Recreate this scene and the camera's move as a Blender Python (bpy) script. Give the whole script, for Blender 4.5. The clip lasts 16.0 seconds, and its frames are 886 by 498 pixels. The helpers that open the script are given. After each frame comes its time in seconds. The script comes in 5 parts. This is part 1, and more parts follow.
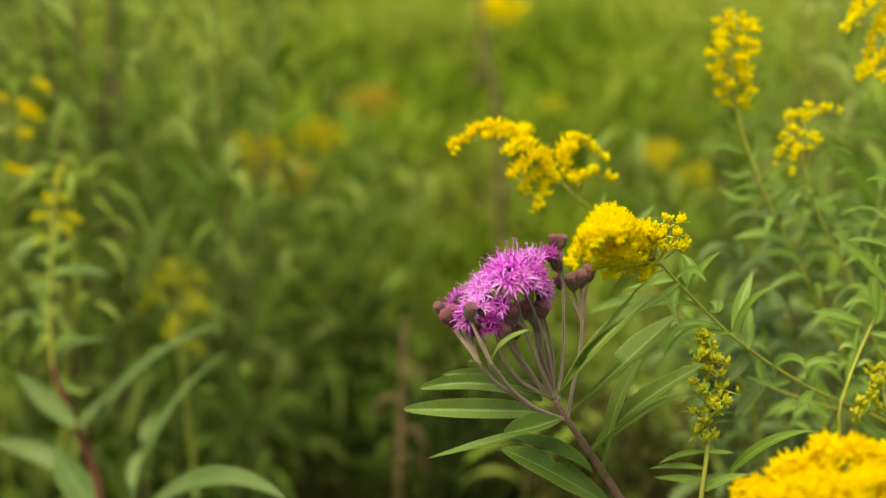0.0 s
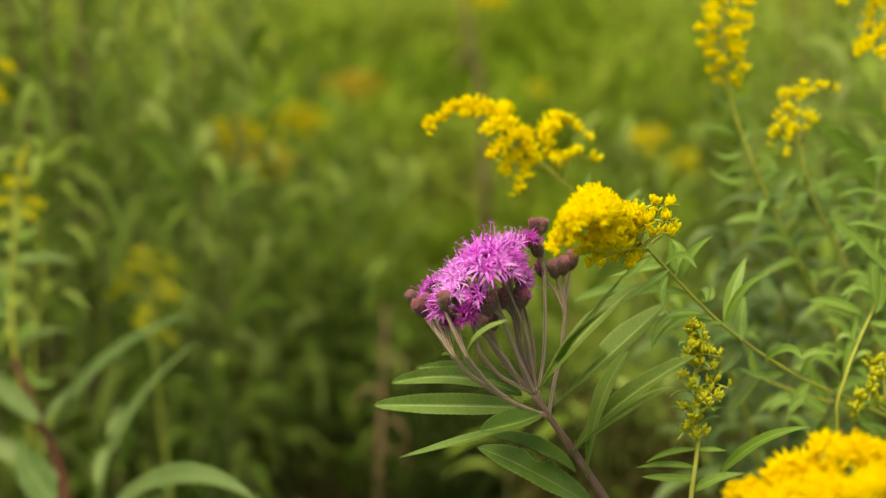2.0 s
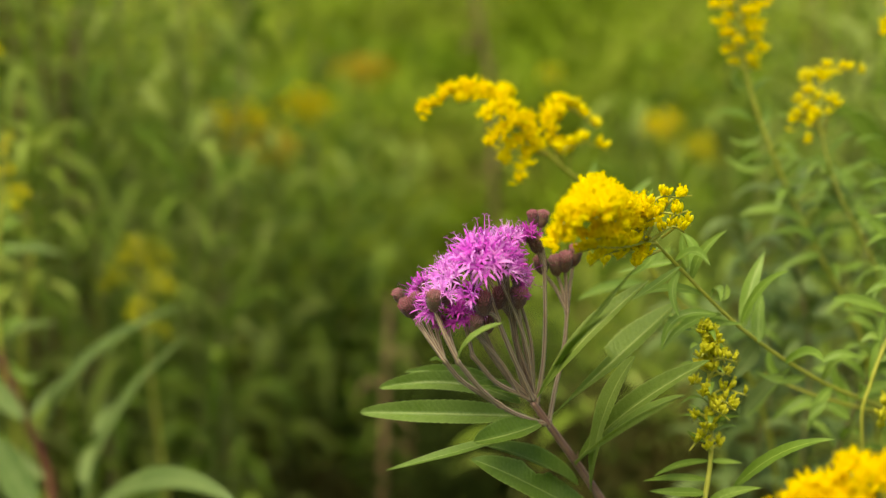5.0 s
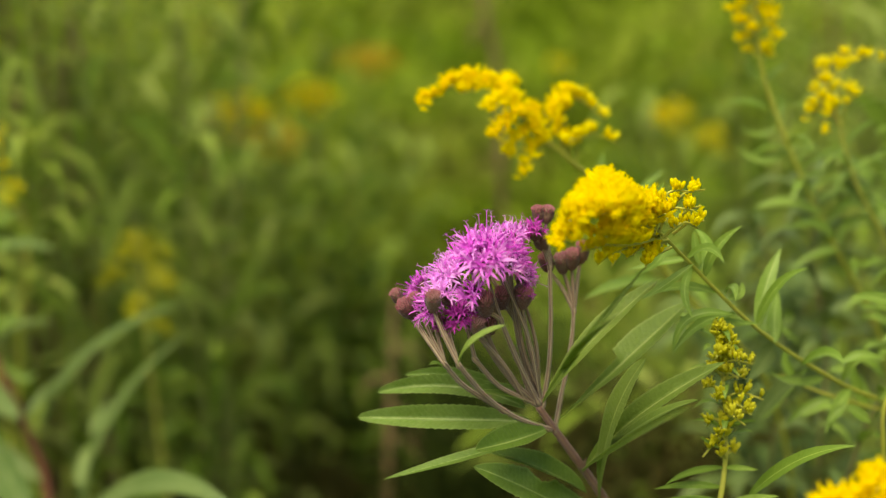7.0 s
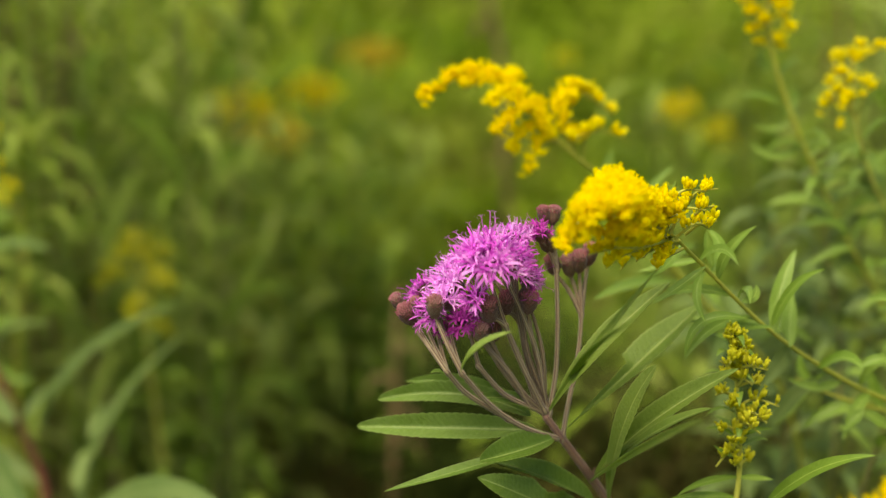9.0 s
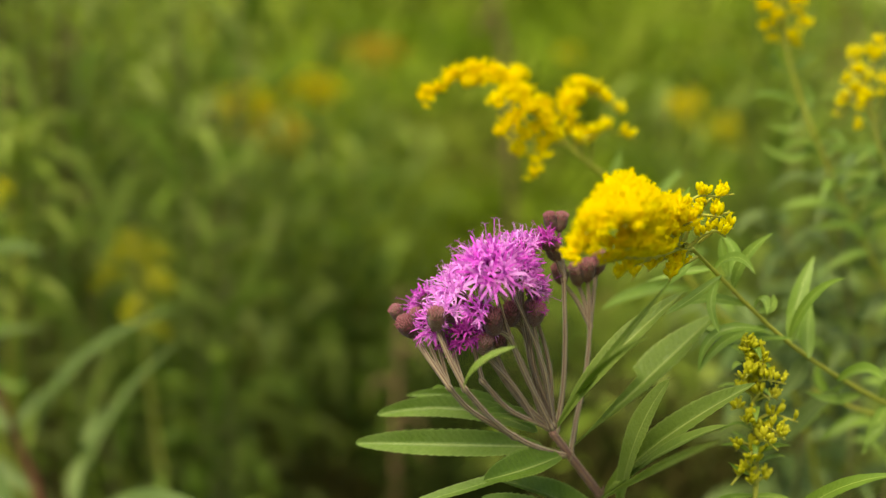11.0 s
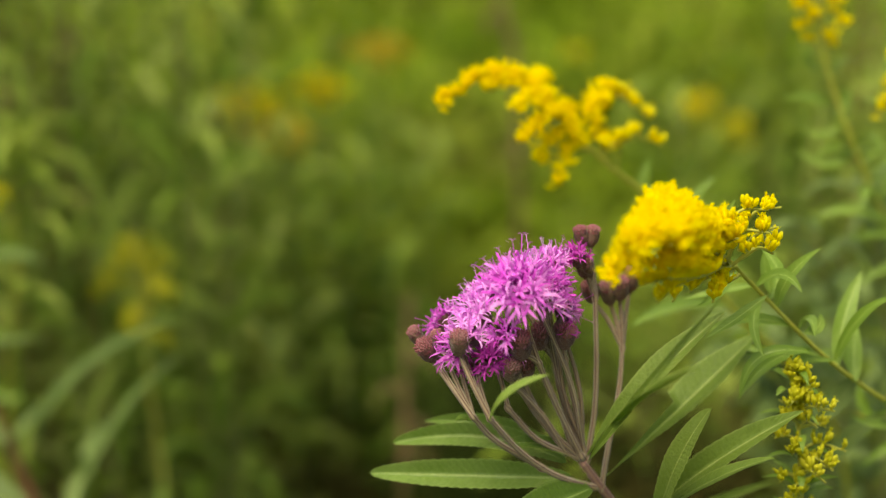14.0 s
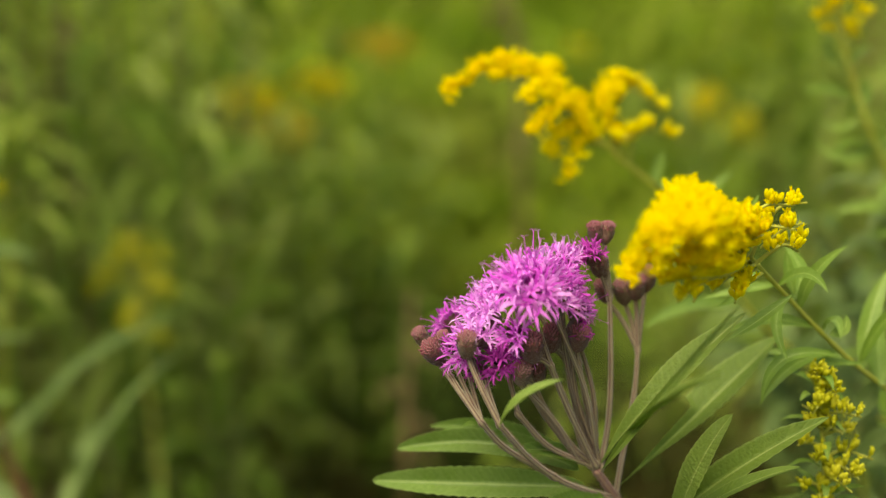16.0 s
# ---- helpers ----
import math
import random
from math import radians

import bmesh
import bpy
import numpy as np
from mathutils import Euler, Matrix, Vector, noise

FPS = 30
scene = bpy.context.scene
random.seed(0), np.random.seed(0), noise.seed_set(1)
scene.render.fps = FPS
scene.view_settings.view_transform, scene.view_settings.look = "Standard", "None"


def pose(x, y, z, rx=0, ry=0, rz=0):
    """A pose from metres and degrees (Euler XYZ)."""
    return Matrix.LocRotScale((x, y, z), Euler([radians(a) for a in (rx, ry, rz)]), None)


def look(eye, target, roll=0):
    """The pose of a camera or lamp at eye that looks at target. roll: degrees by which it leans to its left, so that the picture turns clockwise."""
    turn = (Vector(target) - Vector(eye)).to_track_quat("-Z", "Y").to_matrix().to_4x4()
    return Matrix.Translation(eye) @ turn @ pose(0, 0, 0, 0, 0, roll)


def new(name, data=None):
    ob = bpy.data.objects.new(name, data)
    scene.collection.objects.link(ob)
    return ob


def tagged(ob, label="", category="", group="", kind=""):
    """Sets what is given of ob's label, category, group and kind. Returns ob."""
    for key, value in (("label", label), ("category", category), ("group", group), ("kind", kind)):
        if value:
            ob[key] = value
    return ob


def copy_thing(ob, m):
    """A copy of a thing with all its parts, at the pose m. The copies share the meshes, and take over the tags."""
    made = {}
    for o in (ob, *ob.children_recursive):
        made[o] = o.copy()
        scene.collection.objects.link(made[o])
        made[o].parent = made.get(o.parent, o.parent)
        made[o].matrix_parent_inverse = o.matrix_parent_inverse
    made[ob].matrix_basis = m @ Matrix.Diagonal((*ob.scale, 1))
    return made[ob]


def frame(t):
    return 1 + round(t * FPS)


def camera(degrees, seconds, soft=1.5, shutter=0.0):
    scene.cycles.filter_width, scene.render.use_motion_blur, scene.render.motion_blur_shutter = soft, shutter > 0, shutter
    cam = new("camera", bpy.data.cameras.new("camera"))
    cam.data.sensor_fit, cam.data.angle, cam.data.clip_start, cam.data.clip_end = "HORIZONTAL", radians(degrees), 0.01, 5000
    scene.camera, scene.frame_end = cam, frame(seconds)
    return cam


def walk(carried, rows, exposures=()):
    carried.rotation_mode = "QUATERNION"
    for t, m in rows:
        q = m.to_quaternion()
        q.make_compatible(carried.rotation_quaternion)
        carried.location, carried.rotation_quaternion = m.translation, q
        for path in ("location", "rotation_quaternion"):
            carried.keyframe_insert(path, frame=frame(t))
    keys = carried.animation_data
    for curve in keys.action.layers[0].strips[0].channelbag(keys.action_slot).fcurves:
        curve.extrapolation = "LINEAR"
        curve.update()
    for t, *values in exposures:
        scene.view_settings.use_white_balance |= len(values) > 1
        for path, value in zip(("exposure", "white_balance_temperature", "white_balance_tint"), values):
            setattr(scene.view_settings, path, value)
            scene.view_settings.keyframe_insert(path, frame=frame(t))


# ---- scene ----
cam = camera(40.1, 16.0, soft=1.2)
cam.data.dof.use_dof = True
cam.data.dof.aperture_fstop = 4.4
METRES, EYE, TILT, LEAN, TURN = 0.2, 1.3, -12.0, 0.0, 0.0
ROWS = [
    (0.0, 0.0, 0.0, 0.0, 0.0, 0.0, -0.0),
    (0.5, 0.0049, 0.046, -0.0042, -0.27, -0.12, 0.13),
    (1.0, 0.0162, 0.0963, -0.0057, -0.51, -0.27, 0.18),
    (1.5, 0.0281, 0.1414, -0.0056, -0.61, -0.41, 0.2),
    (2.0, 0.0333, 0.1886, -0.0073, -0.58, -0.57, 0.06),
    (2.5, 0.0345, 0.2216, -0.007, -0.54, -0.69, -0.01),
    (3.0, 0.039, 0.2559, -0.0067, -0.44, -0.81, -0.05),
    (3.5, 0.0477, 0.2886, -0.0041, -0.33, -0.91, -0.07),
    (4.0, 0.0635, 0.327, 0.0001, -0.18, -1.02, -0.05),
    (6.5, 0.0944, 0.4955, 0.0169, 0.43, -1.54, 0.13),
    (7.0, 0.0992, 0.5201, 0.0182, 0.51, -1.65, 0.2),
    (7.5, 0.1018, 0.5435, 0.0204, 0.58, -1.78, 0.27),
    (8.0, 0.1024, 0.5662, 0.0232, 0.64, -1.87, 0.35),
    (8.5, 0.104, 0.5889, 0.0277, 0.71, -1.92, 0.4),
    (11.0, 0.1078, 0.7198, 0.0495, 0.95, -2.11, 0.55),
    (11.5, 0.0992, 0.7429, 0.0574, 0.97, -2.13, 0.58),
    (12.0, 0.0919, 0.7647, 0.0639, 0.97, -2.1, 0.62),
    (12.5, 0.0843, 0.7879, 0.0671, 0.94, -2.09, 0.61),
    (13.0, 0.0769, 0.8157, 0.0686, 0.96, -2.11, 0.6),
    (13.5, 0.0727, 0.8476, 0.0702, 1.02, -2.15, 0.57),
    (14.0, 0.0735, 0.8754, 0.0743, 1.08, -2.19, 0.54),
    (14.5, 0.0705, 0.9015, 0.0756, 1.04, -2.17, 0.53),
    (15.0, 0.062, 0.9287, 0.0733, 0.95, -2.16, 0.45),
    (15.5, 0.0592, 0.9578, 0.0704, 0.97, -2.24, 0.41),
    (16.0, 0.063, 0.9735, 0.0703, 1.15, -2.33, 0.42),
]
walk(cam, [(t, pose(0, 0, EYE, TILT, LEAN, TURN) @ pose(METRES * x, METRES * y, METRES * z, 90 + pitch, roll, yaw)) for t, x, y, z, yaw, pitch, roll in ROWS],
     [(0.0, 1.72, 7300, 2), (16.0, 1.72, 7300, 2)])

# ---- light ----
world = bpy.data.worlds.new("sky")
scene.world = world
world.use_nodes = True
wn = world.node_tree.nodes
sky = wn.new("ShaderNodeTexSky")
sky.sky_type, sky.sun_disc = "NISHITA", False
sky.dust_density = 3.0
SUN_UP, SUN_TURN = 64.0, 215.0          # height, and compass turn from +y towards +x, in degrees
sky.sun_elevation, sky.sun_rotation = radians(SUN_UP), radians(SUN_TURN)
wn["Background"].inputs["Strength"].default_value = 0.05
world.node_tree.links.new(sky.outputs[0], wn["Background"].inputs["Color"])
sun = new("sun", bpy.data.lights.new("sun", "SUN"))
sun.data.energy, sun.data.angle, sun.data.color = 1.4, radians(45), (1.0, 0.94, 0.78)
sun.matrix_world = look((5 * math.sin(radians(SUN_TURN)) * math.cos(radians(SUN_UP)), 5 * math.cos(radians(SUN_TURN)) * math.cos(radians(SUN_UP)), 5 * math.sin(radians(SUN_UP))), (0, 0, 0))


# ---- materials ----
def material(name, colors, rough=0.55, through_light=0.0, scale=60.0, bump=0.15, vein=0.0, spec=0.22, fine=700.0, shift=0.25, stripe=None, margin=0.0, sheen=0.0, net=0.0, patch=0.0, patch_scale=2.0, side_vein=0.06):
    """Plant tissue: colours mixed by coarse and fine noise and from piece to piece; a share of light goes through it; vein: midrib and side veins."""
    m = bpy.data.materials.new(name)
    m.use_nodes = True
    t, n = m.node_tree, m.node_tree.nodes
    n.clear()
    link = t.links.new

    def node(kind, **values):
        k = n.new("ShaderNode" + kind)
        for key, v in values.items():
            k.inputs[key].default_value = v
        return k

    def calc(op, a, b=None):
        k = n.new("ShaderNodeMath")
        k.operation = op
        for i, v in enumerate((a, b)):
            if v is None:
                continue
            if hasattr(v, "links"):
                link(v, k.inputs[i])
            else:
                k.inputs[i].default_value = v
        return k.outputs[0]

    out, bsdf = node("OutputMaterial"), node("BsdfPrincipled", Roughness=rough)
    bsdf.inputs["Specular IOR Level"].default_value = spec
    bsdf.inputs["Sheen Weight"].default_value = sheen
    geo, info, coord = node("NewGeometry"), node("ObjectInfo"), node("TexCoord")
    big = node("TexNoise", Scale=scale, Detail=3.0)
    small = node("TexNoise", Scale=fine, Detail=2.0)
    link(coord.outputs["Object"], big.inputs["Vector"])
    link(coord.outputs["Object"], small.inputs["Vector"])
    ramp = node("ValToRGB")
    e = ramp.color_ramp.elements
    for i, c in enumerate(colors):
        k = e[i] if i < 2 else e.new(1.0)
        k.color = (*c, 1)
    for i in range(len(colors)):
        e[i].position = i / (len(colors) - 1)
    pick = calc("ADD", calc("MULTIPLY", big.outputs[0], 0.55), calc("ADD", calc("MULTIPLY", geo.outputs["Random Per Island"], shift), calc("MULTIPLY", info.outputs["Random"], shift)))
    pick = calc("ADD", pick, calc("MULTIPLY", calc("SUBTRACT", small.outputs[0], 0.5), 0.35))
    if patch:                   # broad drifts of darker and lighter growth
        drift = node("TexNoise", Scale=patch_scale, Detail=2.0)
        place = node("VectorMath")
        place.operation = "ADD"
        link(geo.outputs["Position"], place.inputs[0])
        place.inputs[1].default_value = (3.1, 5.7, 0.0)
        link(place.outputs[0], drift.inputs["Vector"])
        pick = calc("ADD", pick, calc("MULTIPLY", calc("SUBTRACT", drift.outputs[0], 0.5), patch))
    link(pick, ramp.inputs[0])
    color, height = ramp.outputs[0], small.outputs[0]
    if vein:
        grain = node("Attribute")
        grain.attribute_name = "grain"
        axes = node("SeparateXYZ")
        link(grain.outputs["Vector"], axes.inputs[0])
        side = calc("ABSOLUTE", axes.outputs[0])
        rib = calc("LESS_THAN", side, 0.05)
        along = calc("SUBTRACT", calc("MULTIPLY", axes.outputs[1], calc("MULTIPLY", axes.outputs[2], 430.0)), calc("MULTIPLY", side, 1.6))
        wave = calc("SUBTRACT", 1.0, calc("ABSOLUTE", calc("SINE", calc("MULTIPLY", along, 3.1416))))
        mix = n.new("ShaderNodeMix")
        mix.data_type = "RGBA"
        if margin:
            rib = calc("MAXIMUM", rib, calc("MULTIPLY", calc("GREATER_THAN", side, 0.9), margin))
        link(calc("ADD", calc("MULTIPLY", rib, 0.5), calc("MULTIPLY", calc("POWER", wave, 3.0), side_vein)), mix.inputs[0])
        link(color, mix.inputs[6])
        pale = colors[-1]
        mix.inputs[7].default_value = (pale[0] * 1.7, pale[1] * 1.5, pale[2] * 1.8, 1)
        color = mix.outputs[2]
        height = calc("ADD", calc("MULTIPLY", small.outputs[0], 0.3), calc("MULTIPLY", calc("MULTIPLY", wave, big.outputs[0]), -vein))
    if net:                     # the fine mesh of veins between the side veins
        cells = node("TexVoronoi", Scale=net)
        cells.feature = "DISTANCE_TO_EDGE"
        link(coord.outputs["Object"], cells.inputs["Vector"])
        flat = calc("MINIMUM", calc("MULTIPLY", cells.outputs["Distance"], 3.5), 1.0)
        height = calc("ADD", height, calc("MULTIPLY", flat, 0.18))
        tint = n.new("ShaderNodeMix")
        tint.data_type = "RGBA"
        tint.blend_type = "MULTIPLY"
        tint.inputs[0].default_value = 1.0
        link(color, tint.inputs[6])
        shade = n.new("ShaderNodeCombineColor")
        for k in range(3):
            link(calc("ADD", calc("MULTIPLY", flat, -0.08), 1.1), shade.inputs[k])
        link(shade.outputs[0], tint.inputs[7])
        color = tint.outputs[2]
    if stripe:
        grain = node("Attribute")
        grain.attribute_name = "grain"
        axes = node("SeparateXYZ")
        link(grain.outputs["Vector"], axes.inputs[0])
        band = calc("POWER", calc("ADD", calc("MULTIPLY", calc("SINE", calc("ADD", calc("MULTIPLY", axes.outputs[0], 31.416), calc("MULTIPLY", big.outputs[0], 1.2))), 0.5), 0.5), 2.0)
        mix = n.new("ShaderNodeMix")
        mix.data_type = "RGBA"
        link(calc("MULTIPLY", band, 0.9), mix.inputs[0])
        link(color, mix.inputs[6])
        mix.inputs[7].default_value = (*stripe, 1)
        color = mix.outputs[2]
    link(color, bsdf.inputs["Base Color"])
    relief = node("Bump", Strength=bump, Distance=0.0006)
    link(height, relief.inputs["Height"])
    link(relief.outputs[0], bsdf.inputs["Normal"])
    if through_light:
        glow = n.new("ShaderNodeBsdfTranslucent")
        link(color, glow.inputs["Color"])
        both = n.new("ShaderNodeMixShader")
        both.inputs[0].default_value = through_light
        link(bsdf.outputs[0], both.inputs[1])
        link(glow.outputs[0], both.inputs[2])
        link(both.outputs[0], out.inputs[0])
    else:
        link(bsdf.outputs[0], out.inputs[0])
    return m


LEAF_IRON = material("ironweed_leaf", [(0.085, 0.17, 0.018), (0.17, 0.275, 0.038), (0.32, 0.42, 0.12)], 0.38, 0.45, 40, 1.0, 0.4, spec=0.55, margin=0.4, net=900, side_vein=0.05)
LEAF_UNDER = material("ironweed_leaf_underside", [(0.13, 0.205, 0.026), (0.22, 0.31, 0.048), (0.35, 0.43, 0.12)], 0.43, 0.4, 40, 1.0, 0.35, spec=0.36, margin=0.4, side_vein=0.03, net=800)
LEAF_GOLD = material("goldenrod_leaf", [(0.09, 0.17, 0.016), (0.17, 0.27, 0.03), (0.31, 0.41, 0.09)], 0.44, 0.32, 50, 0.4, 0.5, spec=0.32)
LEAF_MEADOW = material("meadow_leaf", [(0.012, 0.036, 0.003), (0.044, 0.09, 0.006), (0.112, 0.185, 0.014), (0.25, 0.32, 0.055)], 0.6, 0.35, 12, 0.2, 0.3, spec=0.12, shift=0.45, patch=0.6, patch_scale=3.0)
LEAF_SAGE = material("sage_leaf", [(0.04, 0.085, 0.018), (0.085, 0.14, 0.03), (0.19, 0.25, 0.075)], 0.5, 0.28, 30, 0.3, 0.4, shift=0.45)
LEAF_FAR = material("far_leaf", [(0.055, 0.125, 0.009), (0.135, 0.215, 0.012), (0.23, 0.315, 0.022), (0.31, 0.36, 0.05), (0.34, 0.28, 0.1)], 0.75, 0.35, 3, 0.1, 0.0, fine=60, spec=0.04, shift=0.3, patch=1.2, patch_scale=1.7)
STEM_IRON = material("ironweed_stem", [(0.27, 0.18, 0.105), (0.38, 0.285, 0.175), (0.5, 0.42, 0.28)], 0.75, 0.0, 120, 0.9, fine=2200, stripe=(0.13, 0.055, 0.045), sheen=0.3)
STEM_PURPLE = material("ironweed_main_stem", [(0.27, 0.15, 0.1), (0.35, 0.2, 0.135), (0.45, 0.33, 0.22)], 0.75, 0.0, 120, 0.9, fine=2200, stripe=(0.2, 0.09, 0.085), sheen=0.2)
STEM_GOLD = material("goldenrod_stem", [(0.3, 0.31, 0.03), (0.41, 0.4, 0.055), (0.5, 0.47, 0.12)], 0.6, 0.0, 90, 0.5)
STEM_RED = material("red_stem", [(0.07, 0.022, 0.014), (0.13, 0.04, 0.024), (0.18, 0.08, 0.04)], 0.5, 0.0, 60, 0.4)
STEM_BROWN = material("dry_stem", [(0.09, 0.06, 0.025), (0.16, 0.1, 0.045), (0.22, 0.15, 0.07)], 0.7, 0.0, 60, 0.5)
STEM_MEADOW = material("meadow_stem", [(0.09, 0.12, 0.02), (0.17, 0.18, 0.05), (0.22, 0.16, 0.08)], 0.65, 0.0, 30, 0.4)
PETAL = material("ironweed_petal", [(0.52, 0.025, 0.44), (0.75, 0.1, 0.71), (0.95, 0.48, 0.95)], 0.5, 0.32, 80, 0.1, shift=0.45)
PETAL_DEEP = material("ironweed_young_petal", [(0.32, 0.012, 0.22), (0.5, 0.035, 0.4), (0.64, 0.1, 0.56)], 0.5, 0.3, 80, 0.1)
BRACT = material("ironweed_bract", [(0.09, 0.028, 0.03), (0.165, 0.065, 0.058), (0.27, 0.18, 0.11)], 0.8, 0.0, 300, 0.6, fine=2500, sheen=0.25, shift=0.35)
BUD_TIP = material("ironweed_bud_tip", [(0.24, 0.05, 0.08), (0.36, 0.11, 0.13), (0.5, 0.27, 0.27)], 0.8, 0.1, 300, 0.6, fine=2500, sheen=0.2, shift=0.3)
GOLD_DEEP = material("deep_yellow_flower", [(0.93, 0.64, 0.0), (0.98, 0.77, 0.0), (1.0, 0.87, 0.006)], 0.5, 0.5, 90, 0.1, shift=0.4, spec=0.05)
GOLD = material("goldenrod_flower", [(0.96, 0.76, 0.0), (1.0, 0.85, 0.0), (1.0, 0.92, 0.012)], 0.5, 0.6, 90, 0.1, shift=0.3, spec=0.05)
GOLD_BUD = material("goldenrod_bud", [(0.8, 0.68, 0.008), (0.93, 0.83, 0.015), (0.98, 0.92, 0.07)], 0.5, 0.58, 90, 0.1, shift=0.3, spec=0.12)
GOLD_GREEN = material("goldenrod_green_bud", [(0.48, 0.47, 0.018), (0.66, 0.62, 0.03), (0.82, 0.77, 0.09)], 0.5, 0.42, 90, 0.1, shift=0.3, spec=0.16)
GOLD_OLD = material("faded_flower", [(0.42, 0.25, 0.012), (0.55, 0.37, 0.02), (0.62, 0.46, 0.04)], 0.6, 0.2, 90, 0.1, shift=0.3)
# dark green leaf colour with the shade between the stems put into it
SHADE_LEAF = material("shade_toned_undergrowth", [(0.011, 0.019, 0.003), (0.025, 0.037, 0.006), (0.052, 0.056, 0.012)], 0.9, 0.15, 6, 0.3, fine=200, spec=0.05)
# dry brown leaf colour, darkened further to hold the shade of the gaps
DEAD_SHADE = material("shade_toned_dead_leaf", [(0.014, 0.016, 0.004), (0.032, 0.032, 0.007), (0.095, 0.062, 0.016)], 0.9, 0.1, 10, 0.4, fine=200, spec=0.05)
LEAF_TALL = material("tall_plant_leaf", [(0.05, 0.11, 0.006), (0.12, 0.2, 0.012), (0.22, 0.3, 0.03), (0.36, 0.42, 0.1)], 0.55, 0.38, 14, 0.2, 0.3, spec=0.14, shift=0.45)
SOIL = material("meadow_soil", [(0.03, 0.022, 0.012), (0.07, 0.055, 0.025), (0.1, 0.09, 0.035)], 0.9, 0.0, 8, 0.8, fine=90)


# ---- geometry ----
V = lambda p: np.array(p, float)


def unit(v):
    return v / (np.linalg.norm(v) + 1e-12)


class Geo:
    """Collects vertices, faces, a leaf's own coordinates (across, along, length) and material slots of one mesh."""

    def __init__(self):
        self.v, self.f, self.g, self.s, self.n = [], [], [], [], 0

    def add(self, verts, faces, grain=None, slot=0):
        verts = np.asarray(verts, float).reshape(-1, 3)
        self.v.append(verts)
        self.g.append(np.zeros_like(verts) if grain is None else np.asarray(grain, float))
        self.f.extend([tuple(i + self.n for i in f) for f in faces])
        self.s.extend([slot] * len(faces))
        self.n += len(verts)

    def mesh(self, name, mats, origin=(0, 0, 0)):
        me = bpy.data.meshes.new(name)
        me.from_pydata((np.concatenate(self.v) - V(origin)).tolist(), [], self.f)
        me.polygons.foreach_set("use_smooth", [True] * len(me.polygons))
        me.polygons.foreach_set("material_index", self.s)
        a = me.attributes.new("grain", "FLOAT_VECTOR", "POINT")
        a.data.foreach_set("vector", np.concatenate(self.g).ravel())
        for m in mats:
            me.materials.append(m)
        return me


ORIGIN = {}


def thing(name, at, label, category, group=""):
    ob = new(name)
    ob.location = at
    ORIGIN[ob] = V(at)
    return tagged(ob, label, category, group)


def part(name, geo, mats, parent, at=None, label=""):
    """Links a Geo, given in world places, as one mesh under a thing or a part."""
    at = ORIGIN[parent] if at is None else V(at)
    ob = new(name, geo.mesh(name, mats if isinstance(mats, (list, tuple)) else [mats], at))
    ob.parent, ob.location = parent, at - ORIGIN[parent]
    ORIGIN[ob] = at
    return tagged(ob, label)


def spline(points, steps):
    """A smooth line through the points, without overshoot where their spacing changes."""
    p = [V(q) for q in points]
    p = [2 * p[0] - p[1], *p, 2 * p[-1] - p[-2]]
    out = []
    for i in range(1, len(p) - 2):
        a, b, c, d = p[i - 1:i + 3]
        t0 = 0.0
        t1 = t0 + np.linalg.norm(b - a) ** 0.5 + 1e-9
        t2 = t1 + np.linalg.norm(c - b) ** 0.5 + 1e-9
        t3 = t2 + np.linalg.norm(d - c) ** 0.5 + 1e-9
        for k in range(steps):
            t = t1 + (t2 - t1) * k / steps
            e = a + (b - a) * (t - t0) / (t1 - t0)
            f = b + (c - b) * (t - t1) / (t2 - t1)
            g = c + (d - c) * (t - t2) / (t3 - t2)
            h = e + (f - e) * (t - t0) / (t2 - t0)
            m = f + (g - f) * (t - t1) / (t3 - t1)
            out.append(h + (m - h) * (t - t1) / (t2 - t1))
    out.append(p[-2])
    return np.array(out)


def tube(geo, line, r0, r1, sides=7, slot=0, lumps=0.0, rng=random):
    line = np.asarray(line)
    tang = np.gradient(line, axis=0)
    a = unit(np.cross(tang[0], (0.31, 0.87, 0.4)))
    rings = []
    for i, p in enumerate(line):
        t = unit(tang[i])
        a = unit(a - t * np.dot(a, t))
        b = np.cross(t, a)
        r = (r0 + (r1 - r0) * i / (len(line) - 1)) * (1 + lumps * rng.uniform(-1, 1))
        ang = np.linspace(0, 2 * np.pi, sides + 1)
        rings.append(p + r * (np.cos(ang)[:, None] * a + np.sin(ang)[:, None] * b))
    row = sides + 1
    faces = [(i * row + k, i * row + k + 1, (i + 1) * row + k + 1, (i + 1) * row + k) for i in range(len(line) - 1) for k in range(sides)]
    faces.append(tuple(range((len(line) - 1) * row, len(line) * row - 1)))
    geo.add(np.concatenate(rings), faces, [(k / sides, i / len(line), 0.0) for i in range(len(line)) for k in range(row)], slot)


